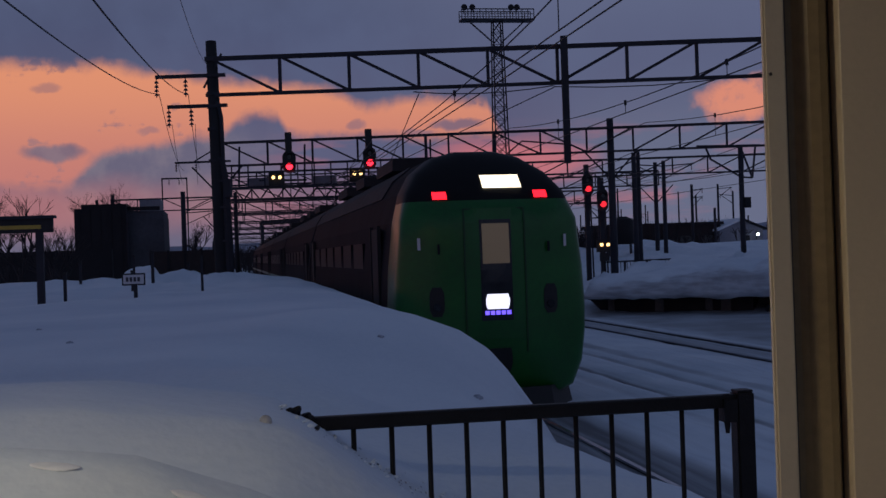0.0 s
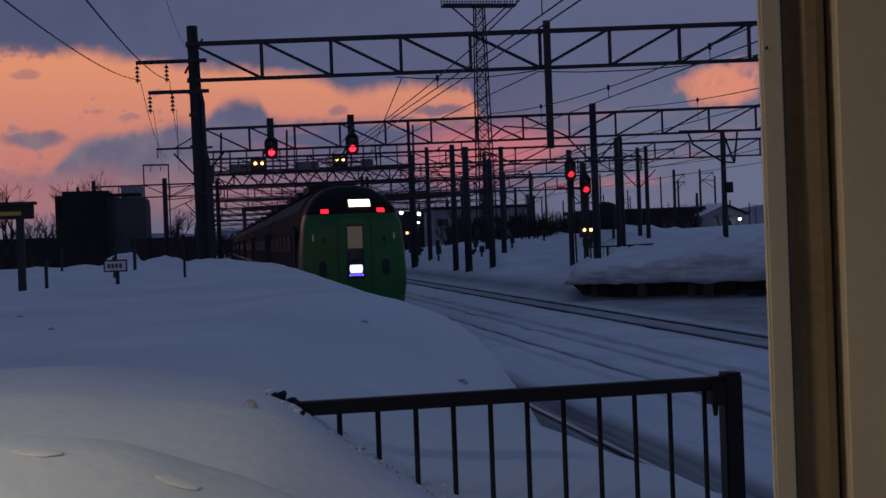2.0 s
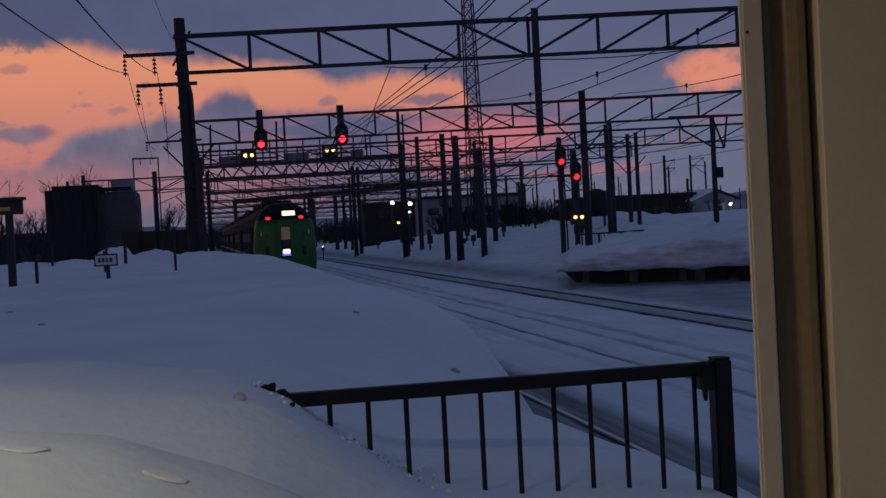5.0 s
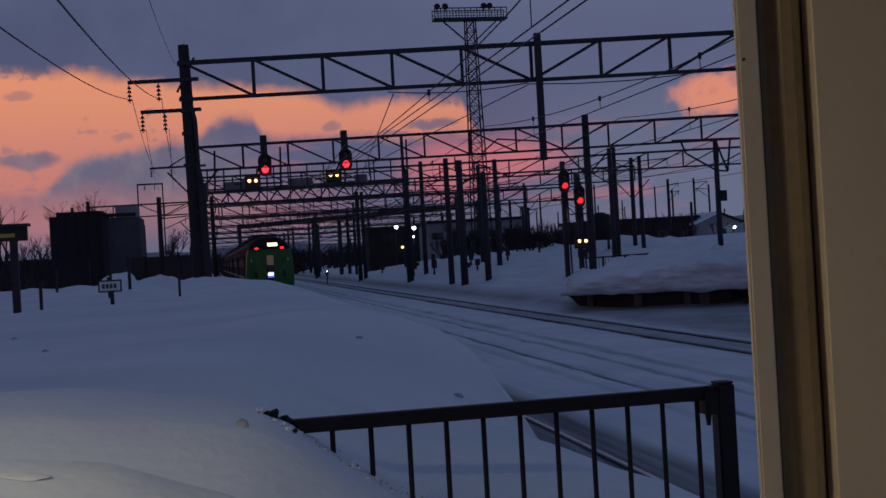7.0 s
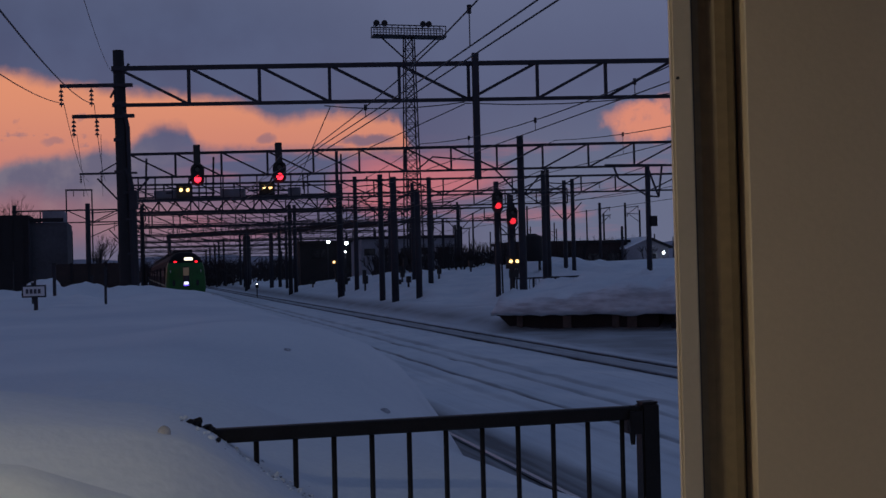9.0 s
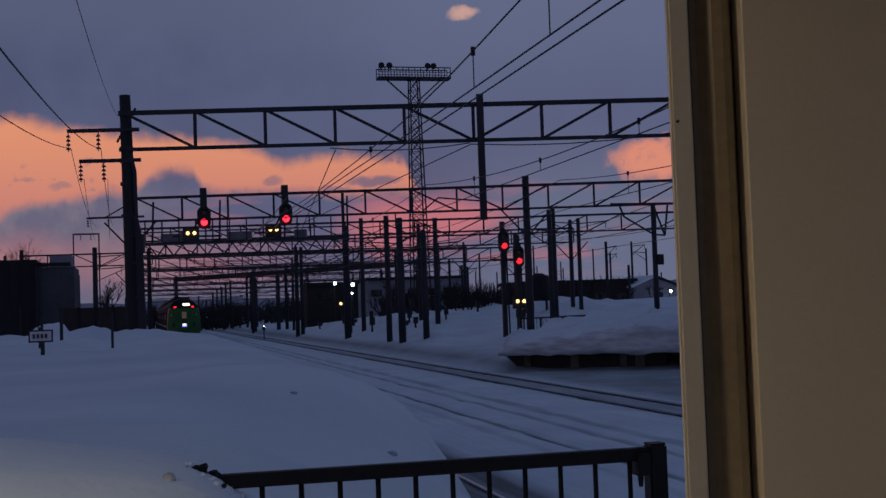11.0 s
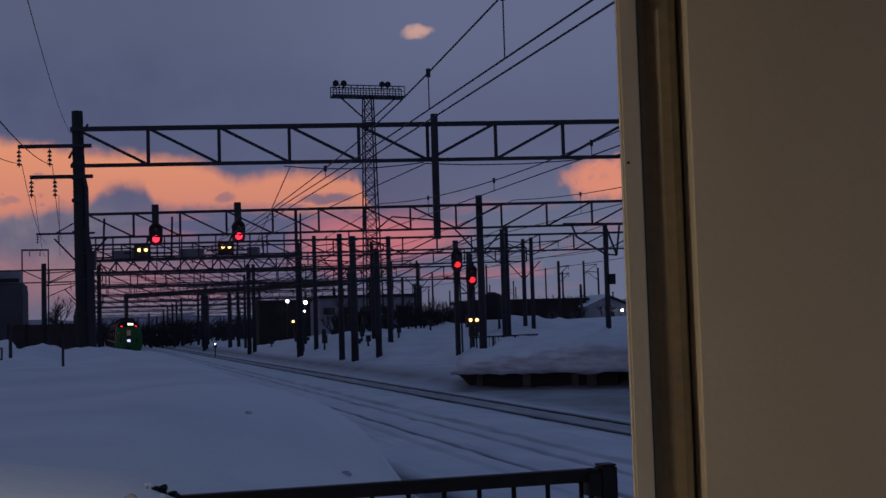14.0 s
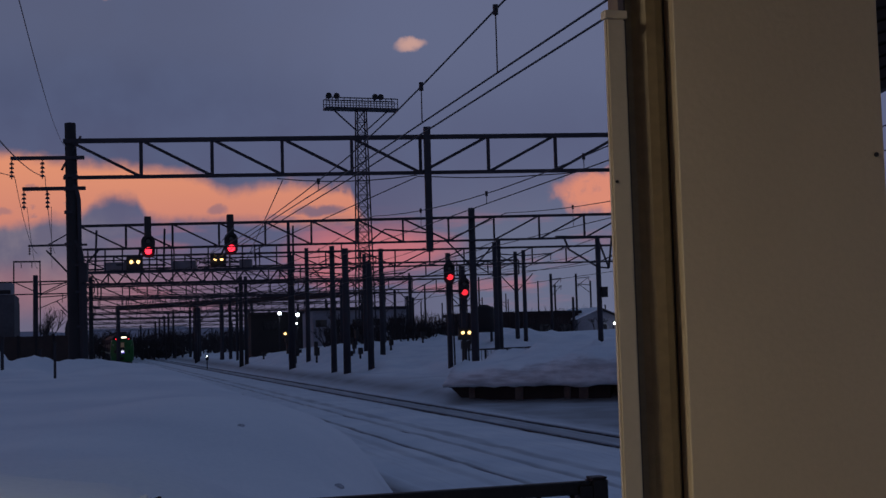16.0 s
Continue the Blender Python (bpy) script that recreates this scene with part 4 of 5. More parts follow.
# ---- lattice floodlight tower ----
def build_tower():
    t = thing("floodlight_tower", pose(24.9, 110, 0.8), "tall slender steel lattice floodlight tower with a railed top", "tower")
    h, wb, wt = 23.0, 0.85, 0.42
    for sx in (-1, 1):
        for sy in (-1, 1):
            part("leg", bar(new_bm(), (sx * wb, sy * wb, -1.5), (sx * wt, sy * wt, h), 0.11), STEEL, t)
    n = 20
    for i in range(n):
        z0, z1 = h * i / n, h * (i + 1) / n
        a, b = wb + (wt - wb) * i / n, wb + (wt - wb) * (i + 1) / n
        s = 1 if i % 2 else -1
        for sy in (-1, 1):
            part("brace", bar(new_bm(), (-s * a, sy * a, z0), (s * b, sy * b, z1), 0.055), STEEL, t)
            part("brace", bar(new_bm(), (s * a, sy * a, z0), (-s * b, sy * b, z1), 0.055), STEEL, t)
            part("cross_bar", bar(new_bm(), (-b, sy * b, z1), (b, sy * b, z1), 0.05), STEEL, t)
    part("deck", box(new_bm(), (0, 0, h), (6.9, 1.4, 0.16)), STEEL, t)
    bm = new_bm()
    for sy in (-0.65, 0.65):
        bar(bm, (-3.4, sy, h + 0.95), (3.4, sy, h + 0.95), 0.09)
        bar(bm, (-3.4, sy, h + 0.5), (3.4, sy, h + 0.5), 0.05)
        for k in range(13):
            bar(bm, (-3.4 + k * 6.8 / 12, sy, h), (-3.4 + k * 6.8 / 12, sy, h + 0.95), 0.07)
    part("railing", bm, STEEL, t)
    for s in (-1, 1):
        part("strut", bar(new_bm(), (s * 0.45, 0, h - 2.0), (s * 2.7, 0, h), 0.12), STEEL, t)
    for x in (-3.1, -2.35, 1.3, 1.85):
        l = part("floodlight", rod(new_bm(), (x, -0.4, h + 1.15), (x, 0.05, h + 1.25), 0.30, 0.16, 10), BLACK, t)
        part("yoke", bar(new_bm(), (0, 0, 0), (0, 0, 0.5), 0.09), STEEL, l).location = (x, -0.1, h + 0.7)


build_tower()

# ---- the departing train ----
CAR = 20.2


def outline(k=1.0, n=40):
    """Half-rounded body section (x, z above the rail), scaled about the middle."""
    pts = []
    side = [(0.98, 0.28), (1.20, 0.38), (1.35, 0.75), (1.41, 1.25), (1.42, 1.6), (1.39, 2.2), (1.31, 2.9), (1.18, 3.32), (0.98, 3.62), (0.66, 3.86), (0.30, 3.96)]
    right = side
    left = [(-x, z) for x, z in reversed(side)]
    for x, z in right + left:
        pts.append((x * k, 1.95 + (z - 1.95) * k))
    return [(x * 1.05, z if z < 1.6 else 1.6 + (z - 1.6) * 1.055) for x, z in pts]


def loft(bm, rings, cap=True):
    vs = [[bm.verts.new(p) for p in r] for r in rings]
    n = len(vs[0])
    for a, b in zip(vs, vs[1:]):
        for i in range(n):
            j = (i + 1) % n
            bm.faces.new((a[i], a[j], b[j], b[i]))
    if cap:
        bm.faces.new(vs[0][::-1]), bm.faces.new(vs[-1])
    return bm


def nose_point(x, z, y):
    """Leans the crown back and sweeps the sides."""
    return (x, y + max(0, z - 3.05) ** 1.3 * 1.1 + (abs(x) / 1.4) ** 2.4 * 0.15 + max(0, 1.0 - z) * 0.10, z)


def build_train():
    tr = thing("train", pose(3.9, 19, RAIL_Z), "green-fronted stainless express train with red tail lamps", "train")
    rings = [[nose_point(x, z, y) for x, z in outline(k)] for k, y in
             ((0.05, 0.0), (0.3, 0.008), (0.55, 0.02), (0.75, 0.04), (0.88, 0.065), (0.95, 0.10), (0.982, 0.16), (0.995, 0.26), (1.0, 0.42), (1.0, 1.0))]
    bm = loft(new_bm(), rings)
    bmesh.ops.subdivide_edges(bm, edges=bm.edges[:], cuts=1, use_grid_fill=True)
    bmesh.ops.triangulate(bm, faces=bm.faces[:])
    from mathutils.bvhtree import BVHTree
    tree = BVHTree.FromBMesh(bm)

    def skin(x, z, out=0.012):
        hit = tree.ray_cast(Vector((x, -5, z)), Vector((0, 1, 0)))
        return Vector((x, (hit[0].y if hit[0] else 0.6) - out, z))

    def patch(x0, x1, z0, z1, out=0.014, nx=6, nz=5, thick=0.03, cut=0.0):
        b = new_bm()
        g = []
        for j in range(nz + 1):
            row = []
            for i in range(nx + 1):
                u, v = i / nx, j / nz
                cx = cut * max(0, abs(2 * v - 1) - 0.55)
                row.append(b.verts.new(skin(x0 + cx + (x1 - x0 - 2 * cx) * u, z0 + (z1 - z0) * v, out)))
            g.append(row)
        for r0, r1 in zip(g, g[1:]):
            for i in range(nx):
                b.faces.new((r0[i], r0[i + 1], r1[i + 1], r1[i]))
        res = bmesh.ops.extrude_face_region(b, geom=b.faces[:])
        bmesh.ops.translate(b, verts=[e for e in res["geom"] if isinstance(e, bmesh.types.BMVert)], vec=(0, thick, 0))
        return b

    bmesh.ops.bisect_plane(bm, geom=bm.verts[:] + bm.edges[:] + bm.faces[:], plane_co=(0, 0, 3.25), plane_no=(0, 0, 1))
    top = bm.copy()
    bmesh.ops.delete(bm, geom=[f for f in bm.faces if f.calc_center_median().z > 3.25], context="FACES")
    bmesh.ops.delete(top, geom=[f for f in top.faces if f.calc_center_median().z <= 3.25], context="FACES")
    nose = part("nose", bm, GREEN, tr, "bright green enamelled rounded end", True)
    vis = part("visor", top, GLOSS, tr, "glossy black wraparound windscreen band", True)
    part("headlamp", patch(-0.07, 0.53, 3.44, 3.65, 0.02, 8, 3), HEAD, vis, "wide glowing warm-white lamp strip")
    for x in (-0.76, 0.80):
        part("tail_lamp", patch(x - 0.105, x + 0.105, 3.275, 3.39, 0.022, 4, 3), TAIL, vis, "glowing red tail lamp")
    part("end_door", patch(-0.44, 0.46, 0.95, 3.12, 0.012, 8, 10), GREEN, nose)
    b = new_bm()
    for x in (-0.45, 0.47):
        for k in range(12):
            z = 0.95 + k * 0.18
            bar(b, skin(x, z, 0.02), skin(x, z + 0.18, 0.02), 0.022)
    bar(b, skin(-0.45, 3.11, 0.02), skin(0.47, 3.11, 0.02), 0.022)
    part("door_seal", b, GREEN_DARK, nose)
    part("door_glass", patch(-0.22, 0.26, 1.44, 2.95, 0.02, 4, 8), GLASS, nose, "tall dark door window")
    part("blind", patch(-0.185, 0.225, 2.29, 2.89, 0.032, 4, 4), CABIN, nose, "tan lit window blind")
    part("name_panel", patch(-0.155, 0.205, 1.61, 1.835, 0.036, 4, 3, 0.03, 0.05), PANEL, nose, "brightly lit white train-name panel")
    for k in range(5):
        part("letter_bar", patch(-0.17 + k * 0.083, -0.11 + k * 0.083, 1.525, 1.585, 0.036, 1, 1), VIOLET, nose, "glowing violet lettering bar")
    for x in (-0.88, 0.86):
        part("lamp_recess", patch(x - 0.11, x + 0.11, 1.52, 1.96, 0.010, 4, 5, 0.03, 0.10), BLACK, nose, "dark oval lamp recess")
        part("recess_lamp", rod(new_bm(), skin(x, 1.66, 0.02), skin(x, 1.66, 0.04), 0.06, None, 12), GLASS, nose)
    part("coupler_cover", patch(-0.24, 0.24, 0.66, 1.02, 0.02, 4, 3, 0.05, 0.06), BLACK, nose, "dark coupler hatch")
    for x in (-1.12, 1.12):
        part("marker", patch(x - 0.02, x + 0.02, 2.52, 2.70, 0.03, 1, 2), WHITE, nose)
        part("handle", bar(new_bm(), skin(x * 0.75, 2.45, 0.05), skin(x * 0.75, 2.6, 0.05), 0.03), SILVER, nose)
    b = new_bm()
    pl = [(-1.28, 0.55, 0.12), (-0.85, -0.02, 0.10), (0, -0.22, 0.10), (0.85, -0.02, 0.10), (1.28, 0.55, 0.12)]
    lo = [b.verts.new(p) for p in pl]
    hi = [b.verts.new((x * 0.97, y + 0.10, 0.42)) for x, y, z in pl]
    for i in range(4):
        b.faces.new((lo[i], lo[i + 1], hi[i + 1], hi[i]))
    r = bmesh.ops.extrude_face_region(b, geom=b.faces[:])
    bmesh.ops.translate(b, verts=[e for e in r["geom"] if isinstance(e, bmesh.types.BMVert)], vec=(0, 0.06, 0))
    part("snow_plough", b, BLACK, tr, "black snow-plough skirt")
    # the cars
    for c in range(6):
        y0 = 1.2 if c == 0 else c * CAR + 0.25
        y1 = (c + 1) * CAR - 0.25
        sec = [(x, z) for x, z in outline()]
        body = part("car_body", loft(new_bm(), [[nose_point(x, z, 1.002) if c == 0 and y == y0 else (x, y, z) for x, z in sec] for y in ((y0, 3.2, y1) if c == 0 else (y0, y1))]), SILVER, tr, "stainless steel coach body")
        b = new_bm()
        crown = [(-1.24, 3.44), (-1.04, 3.75), (-0.70, 4.00), (-0.31, 4.10), (0.31, 4.10), (0.70, 4.00), (1.04, 3.75), (1.24, 3.44), (0.9, 3.3), (-0.9, 3.3)]
        loft(b, [[(x * 1.004, y, z + 0.006) for x, z in crown] for y in (y0 + 0.02 + 2.2 * (c == 0), y1 - 0.02)])
        part("roof", b, ROOF, body)
        for k, yy in enumerate((0.30, 0.55, 0.8)):
            part("roof_unit", box(new_bm(), (0, y0 + (y1 - y0) * yy, 4.20), (1.5, 2.6 if k != 1 else 1.8, 0.22)), ROOF, body)
        for side in (-1, 1):
            for k in range(6):
                yy = y0 + 3.6 + k * 2.25
                part("window", bar(new_bm(), (side * 1.425, yy, 2.32), (side * 1.425, yy + 1.7, 2.32), 0.75, 0.07), COACH_GLASS, body)
            for yy in (y0 + 1.35, y1 - 1.6):
                part("side_door", bar(new_bm(), (side * 1.465, yy - 0.43, 1.95), (side * 1.465, yy + 0.43, 1.95), 1.9, 0.06), ROOF, body)
                for e in (-0.5, 0.5):
                    part("door_jamb", bar(new_bm(), (side * 1.485, yy + e, 1.0), (side * 1.485, yy + e, 2.95), 0.06, 0.05), UNDER, body)
            part("waist_band", bar(new_bm(), (side * 1.495, y0, 1.55), (side * 1.495, y1, 1.55), 0.14, 0.02), GREEN, body)
        part("skirt", box(new_bm(), (0, (y0 + y1) / 2, 0.55), (2.3, y1 - y0 - 6, 0.5)), UNDER, body)
        part("gangway", box(new_bm(), (0, y1 + 0.25, 2.0), (1.6, 0.6, 2.6)), UNDER, body)
        for yy in (y0 + 3.0, y1 - 3.0):
            bg = part("bogie", box(new_bm(), (0, yy, 0.48), (2.0, 2.9, 0.25)), UNDER, tr)
            for dy in (-1.05, 1.05):
                b = new_bm()
                for s in (-0.53, 0.53):
                    rod(b, (s - 0.06, yy + dy, 0.43), (s + 0.06, yy + dy, 0.43), 0.43, None, 18)
                rod(b, (-0.9, yy + dy, 0.43), (0.9, yy + dy, 0.43), 0.07, None, 8)
                part("wheelset", b, RUST, bg)
        if c in (1, 4):
            b = new_bm()
            for p, q in (((-0.5, 0, 4.10), (0, 1.2, 4.5)), ((0.5, 0, 4.10), (0, 1.2, 4.5)), ((0, 1.2, 4.5), (0, 0.2, 4.98)), ((-0.75, 0.2, 4.98), (0.75, 0.2, 4.98))):
                rod(b, Vector(p) + Vector((0, y0 + 6, 0)), Vector(q) + Vector((0, y0 + 6, 0)), 0.03)
            part("pantograph", b, STEEL, body)
    return tr


TRAIN = build_train()

# ---- the fence at the platform's end ----
def build_fence():
    f = thing("platform_fence", pose(0.17, 3.75, 1.84, 0, 0, 0), "dark painted steel fence with thin pickets, half buried in snow", "fence")
    x1, z1 = 1.40, 0.0
    bm = bar(new_bm(), (-0.12, 0, 0.0), (x1 + 0.035, 0, 0.0), 0.044, 0.040)
    bmesh.ops.bevel(bm, geom=bm.edges[:], offset=0.005, segments=1, affect="EDGES")
    part("top_rail", bm, FENCE, f)
    for k in range(12):
        x = 0.049 + 0.1202 * k
        part("picket", rod(new_bm(), (x, 0, -0.85), (x, 0, -0.012), 0.0085, None, 8), FENCE, f, "", True)
    part("bottom_rail", bar(new_bm(), (-0.1, 0, -0.78), (x1, 0, -0.78), 0.03), FENCE, f)
    bm = box(new_bm(), (1.463, 0, -0.40), (0.062, 0.062, 0.86))
    bmesh.ops.bevel(bm, geom=bm.edges[:], offset=0.006, segments=2, affect="EDGES")
    part("end_post", bm, FENCE, f)
    part("post_cap", box(new_bm(), (1.463, 0, 0.032), (0.054, 0.054, 0.006)), FENCE, f)
    lug = part("bracket", box(new_bm(), (1.411, -0.005, -0.03), (0.045, 0.055, 0.075)), FENCE, f)
    part("bolt", rod(new_bm(), (1.405, -0.01, -0.066), (1.405, -0.01, -0.105), 0.012, 0.007, 8), FENCE, lug)
    part("nut", rod(new_bm(), (1.405, -0.01, 0.008), (1.405, -0.01, 0.024), 0.012, None, 6), FENCE, lug)
    # a ball of ice and a torn branch at the buried end
    bm = new_bm()
    bmesh.ops.create_icosphere(bm, subdivisions=2, radius=0.017)
    for v in bm.verts:
        v.co *= 1 + 0.12 * noise.noise(v.co * 60)
    lump = finish("dirty_ice_lump", bm, mat("grey_ice", (0.48, 0.46, 0.45), 0.8, 0, 20, 0.3), True)
    lump.location = (0.052, 3.07, ground_z(0.052, 3.07) - 0.002)
    tagged(lump, "small grey lump of dirty ice in the snow bank", "ice lump")


build_fence()


def build_debris():
    """Splinters where the fence rail goes into the bank."""
    rnd = random.Random(3)
    for x, y, z, w, ang in ((0.150, 3.63, 1.868, 0.014, 35), (0.164, 3.66, 1.872, 0.010, 60), (0.185, 3.70, 1.872, 0.013, 20), (0.203, 3.70, 1.868, 0.011, -15), (0.205, 3.47, 1.853, 0.009, 40), (0.135, 3.60, 1.870, 0.008, 10)):
        bm = new_bm()
        bmesh.ops.create_icosphere(bm, subdivisions=2, radius=1.0)
        for v in bm.verts:
            v.co = Vector((v.co.x * 1.7, v.co.y * 0.8, v.co.z * 0.75)) * w * (1 + 0.5 * noise.noise(v.co * 1.6 + Vector((x * 90, 0, 0))))
        ob = finish("frozen_clod", bm, FENCE)
        ob.matrix_basis = pose(x, y, max(z, ground_z(x, y) + 0.15 * w), 0, -ang, rnd.uniform(0, 60))
        tagged(ob, "dark frozen clod of dirt stuck in the snow bank", "clod", "clods by the fence")

    for x, y, w in ((1.449, 7.319, 0.026), (-1.128, 8.61, 0.020), (0.99, 8.42, 0.020), (-1.63, 10.6, 0.02)):
        bm = new_bm()
        bmesh.ops.create_icosphere(bm, subdivisions=2, radius=1.0)
        for v in bm.verts:
            v.co = Vector((v.co.x * 1.2, v.co.y * 1.2, v.co.z * 0.7)) * w * (1 + 0.6 * noise.noise(v.co * 1.5 + Vector((x * 9, y, 0))))
        ob = finish("frozen_clod", bm, DIRT)
        ob.location = (x, y, ground_z(x, y) + w * 0.1)
        tagged(ob, "grey-brown clod of dirty snow lying on the bank", "clod", "clods on the snow field")

    # whitish slivers laid flush on the bank stand in for its bright glints
    for x, y, ln in ((-0.33, 2.11, 0.040), (-0.10, 2.09, 0.040)):
        bm = new_bm()
        bmesh.ops.create_icosphere(bm, subdivisions=3, radius=1.0)
        for v in bm.verts:
            v.co = Vector((v.co.x * ln, v.co.y * 0.014, v.co.z * 0.003)) * (1 + 0.25 * noise.noise(v.co * 1.3 + Vector((x * 30, 0, 0))))
        ob = finish("bank_glint", bm, GLINT_ICE, True)
        e = 0.03
        up = Vector((ground_z(x - e, y) - ground_z(x + e, y), ground_z(x, y - e) - ground_z(x, y + e), 2 * e)).normalized()
        ob.matrix_basis = Matrix.Translation((x, y, ground_z(x, y) + 0.0015)) @ Vector((0, 0, 1)).rotation_difference(up).to_matrix().to_4x4()
        tagged(ob, "thin pale sliver painted as a glint on the snow bank", "ice crust", "ice slivers")


build_debris()


def build_crumbs():
    """Loose crumbs of snow and grit where the bank breaks off along the fence."""
    rnd = random.Random(8)
    for name, material, count, size, label in (("snow_crumbs", SNOW, 80, 0.0065, "loose crumbs of broken snow along the bank's edge"), ("grit", DIRT, 70, 0.004, "grey grit and dirt scattered along the bank's broken edge")):
        bm = new_bm()
        for k in range(count):
            a = rnd.random() ** 0.8
            x = 0.10 + 0.62 * a + rnd.gauss(0, 0.02)
            y = 3.55 + 0.35 * a + rnd.gauss(-0.03, 0.11)
            w = size * rnd.uniform(0.35, 1.5) * (1.2 - 0.4 * a)
            c = Vector((x, y, ground_z(x, y) + 0.2 * w))
            res = bmesh.ops.create_icosphere(bm, subdivisions=1, radius=w)
            for v in res["verts"]:
                v.co = c + Vector((v.co.x, v.co.y, v.co.z * 0.75)) * (1 + 0.7 * noise.noise(v.co * 90 + Vector((k, 0, 0))))
        tagged(finish(name, bm, material), label, "snow", kind="stuff")


build_crumbs()

# ---- the shelter's corner post, with an added unseen canopy, wall and lamp ----
def build_shelter():
    s = thing("shelter_post", pose(0.744, 1.58, 0.9, 0, 0, 0), "cream-painted shelter corner post with a bronze sash channel", "post")
    bm = box(new_bm(), (0.0165, 0.006, 0.98), (0.033, 0.012, 1.96))
    bmesh.ops.bevel(bm, geom=bm.edges[:], offset=0.003, segments=2, affect="EDGES")
    part("edge_strip", bm, CREAM_TRIM, s, "pale cream edge strip")
    part("strip_cap", box(new_bm(), (0.0165, 0.006, 1.966), (0.037, 0.018, 0.012)), CREAM_TRIM, s)
    part("gasket", box(new_bm(), (0.0345, 0.016, 1.4), (0.003, 0.02, 2.8)), RUBBER, s)
    bm = new_bm()
    prof = [(0.0362, 0.022), (0.044, 0.030), (0.058, 0.031), (0.067, 0.026), (0.077, 0.017), (0.090, 0.010), (0.100, 0.008), (0.105, 0.014), (0.105, 0.07), (0.0362, 0.07)]
    loft(bm, [[(x, y, z) for x, y in prof] for z in (0, 2.8)])
    part("sash_channel", bm, BRONZE, s, "curved bronze-brown channel")
    part("shadow_gap", box(new_bm(), (0.111, 0.045, 1.4), (0.0115, 0.03, 2.8)), RUBBER, s)
    bm = box(new_bm(), (0.308, 0.065, 1.4), (0.382, 0.13, 2.8))
    bmesh.ops.bevel(bm, geom=bm.edges[:], offset=0.0015, segments=1, affect="EDGES")
    part("main_panel", bm, CREAM, s, "smooth cream sheet panel")
    for z in (0.35, 1.02, 1.70, 2.4):
        part("screw", rod(new_bm(), (0.482, 0.001, z + 0.05), (0.482, -0.003, z + 0.05), 0.004, None, 8), RUBBER, s)
        part("screw", rod(new_bm(), (0.008, 0.001, z), (0.008, -0.002, z), 0.0025, None, 8), RUBBER, s)
    # unseen canopy and wall, added to close the shelter and shade post and bank
    c = thing("canopy", pose(0, 0, 3.7), "unseen sheet-metal canopy added to shade the post and near snow", "canopy")
    part("deck", box(new_bm(), (0.0, -1.2, 0.05), (6.2, 7.0, 0.10)), BROWN, c)
    for k in range(6):
        part("purlin", box(new_bm(), (-1.8 + k * 0.9, -1.2, -0.06), (0.08, 6.9, 0.12)), BROWN, c)
    w = thing("shelter_wall", pose(0.5, -4.5, 0.9), "unseen cream sheet wall added to close the shelter behind", "wall")
    part("wall_panel", box(new_bm(), (0, 0, 1.4), (5.0, 0.12, 2.8)), CREAM, w)
    # rolled brown reed screen hanging outside the shelter
    b = thing("roller_blind", pose(1.50, 2.05, 2.84), "brown ribbed roller blind hanging beside the shelter post", "blind")
    for k in range(26):
        a = k / 25
        part("slat", cable(new_bm(), [(-0.16, 0.02, 0.66 * a), (0.05, 0.0, 0.66 * a + 0.02), (0.50 - 0.30 * (1 - a), 0.03, 0.66 * a + 0.08)], 0.0165, 6), BROWN, b)
    part("head_box", box(new_bm(), (0.15, 0, 0.80), (0.72, 0.1, 0.12)), BROWN, b)
    part("hanger", bar(new_bm(), (0.15, 0, 0.80), (0.15, 0, 0.95), 0.03), BROWN, b)
    # unseen fixture, added because the near snow's warm light implies a lamp
    l = thing("unseen_lamp", pose(-1.6, 0.65, 3.55), "unseen batten lamp added to warm the near snow bank", "lamp")
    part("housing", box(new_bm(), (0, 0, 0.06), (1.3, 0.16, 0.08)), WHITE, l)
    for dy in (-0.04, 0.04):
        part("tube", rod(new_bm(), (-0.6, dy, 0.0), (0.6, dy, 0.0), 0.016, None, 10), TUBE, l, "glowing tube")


build_shelter()


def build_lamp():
    # area light of the added lamp, placed to warm the near bank
    d = bpy.data.lights.new("unseen_lamp_light", "AREA")
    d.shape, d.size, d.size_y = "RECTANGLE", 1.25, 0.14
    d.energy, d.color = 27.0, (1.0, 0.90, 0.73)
    ob = new("unseen_lamp_light", d)
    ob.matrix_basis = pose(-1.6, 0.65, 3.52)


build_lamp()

# ---- left side: station sign, boards, stakes and sheds ----
def bars(parent, x, z, y, n, w, h, gap, material):
    for k in range(n):
        part("letter_bar", box(new_bm(), (x + k * (w + gap), y, z), (w, 0.006, h)), material, parent)


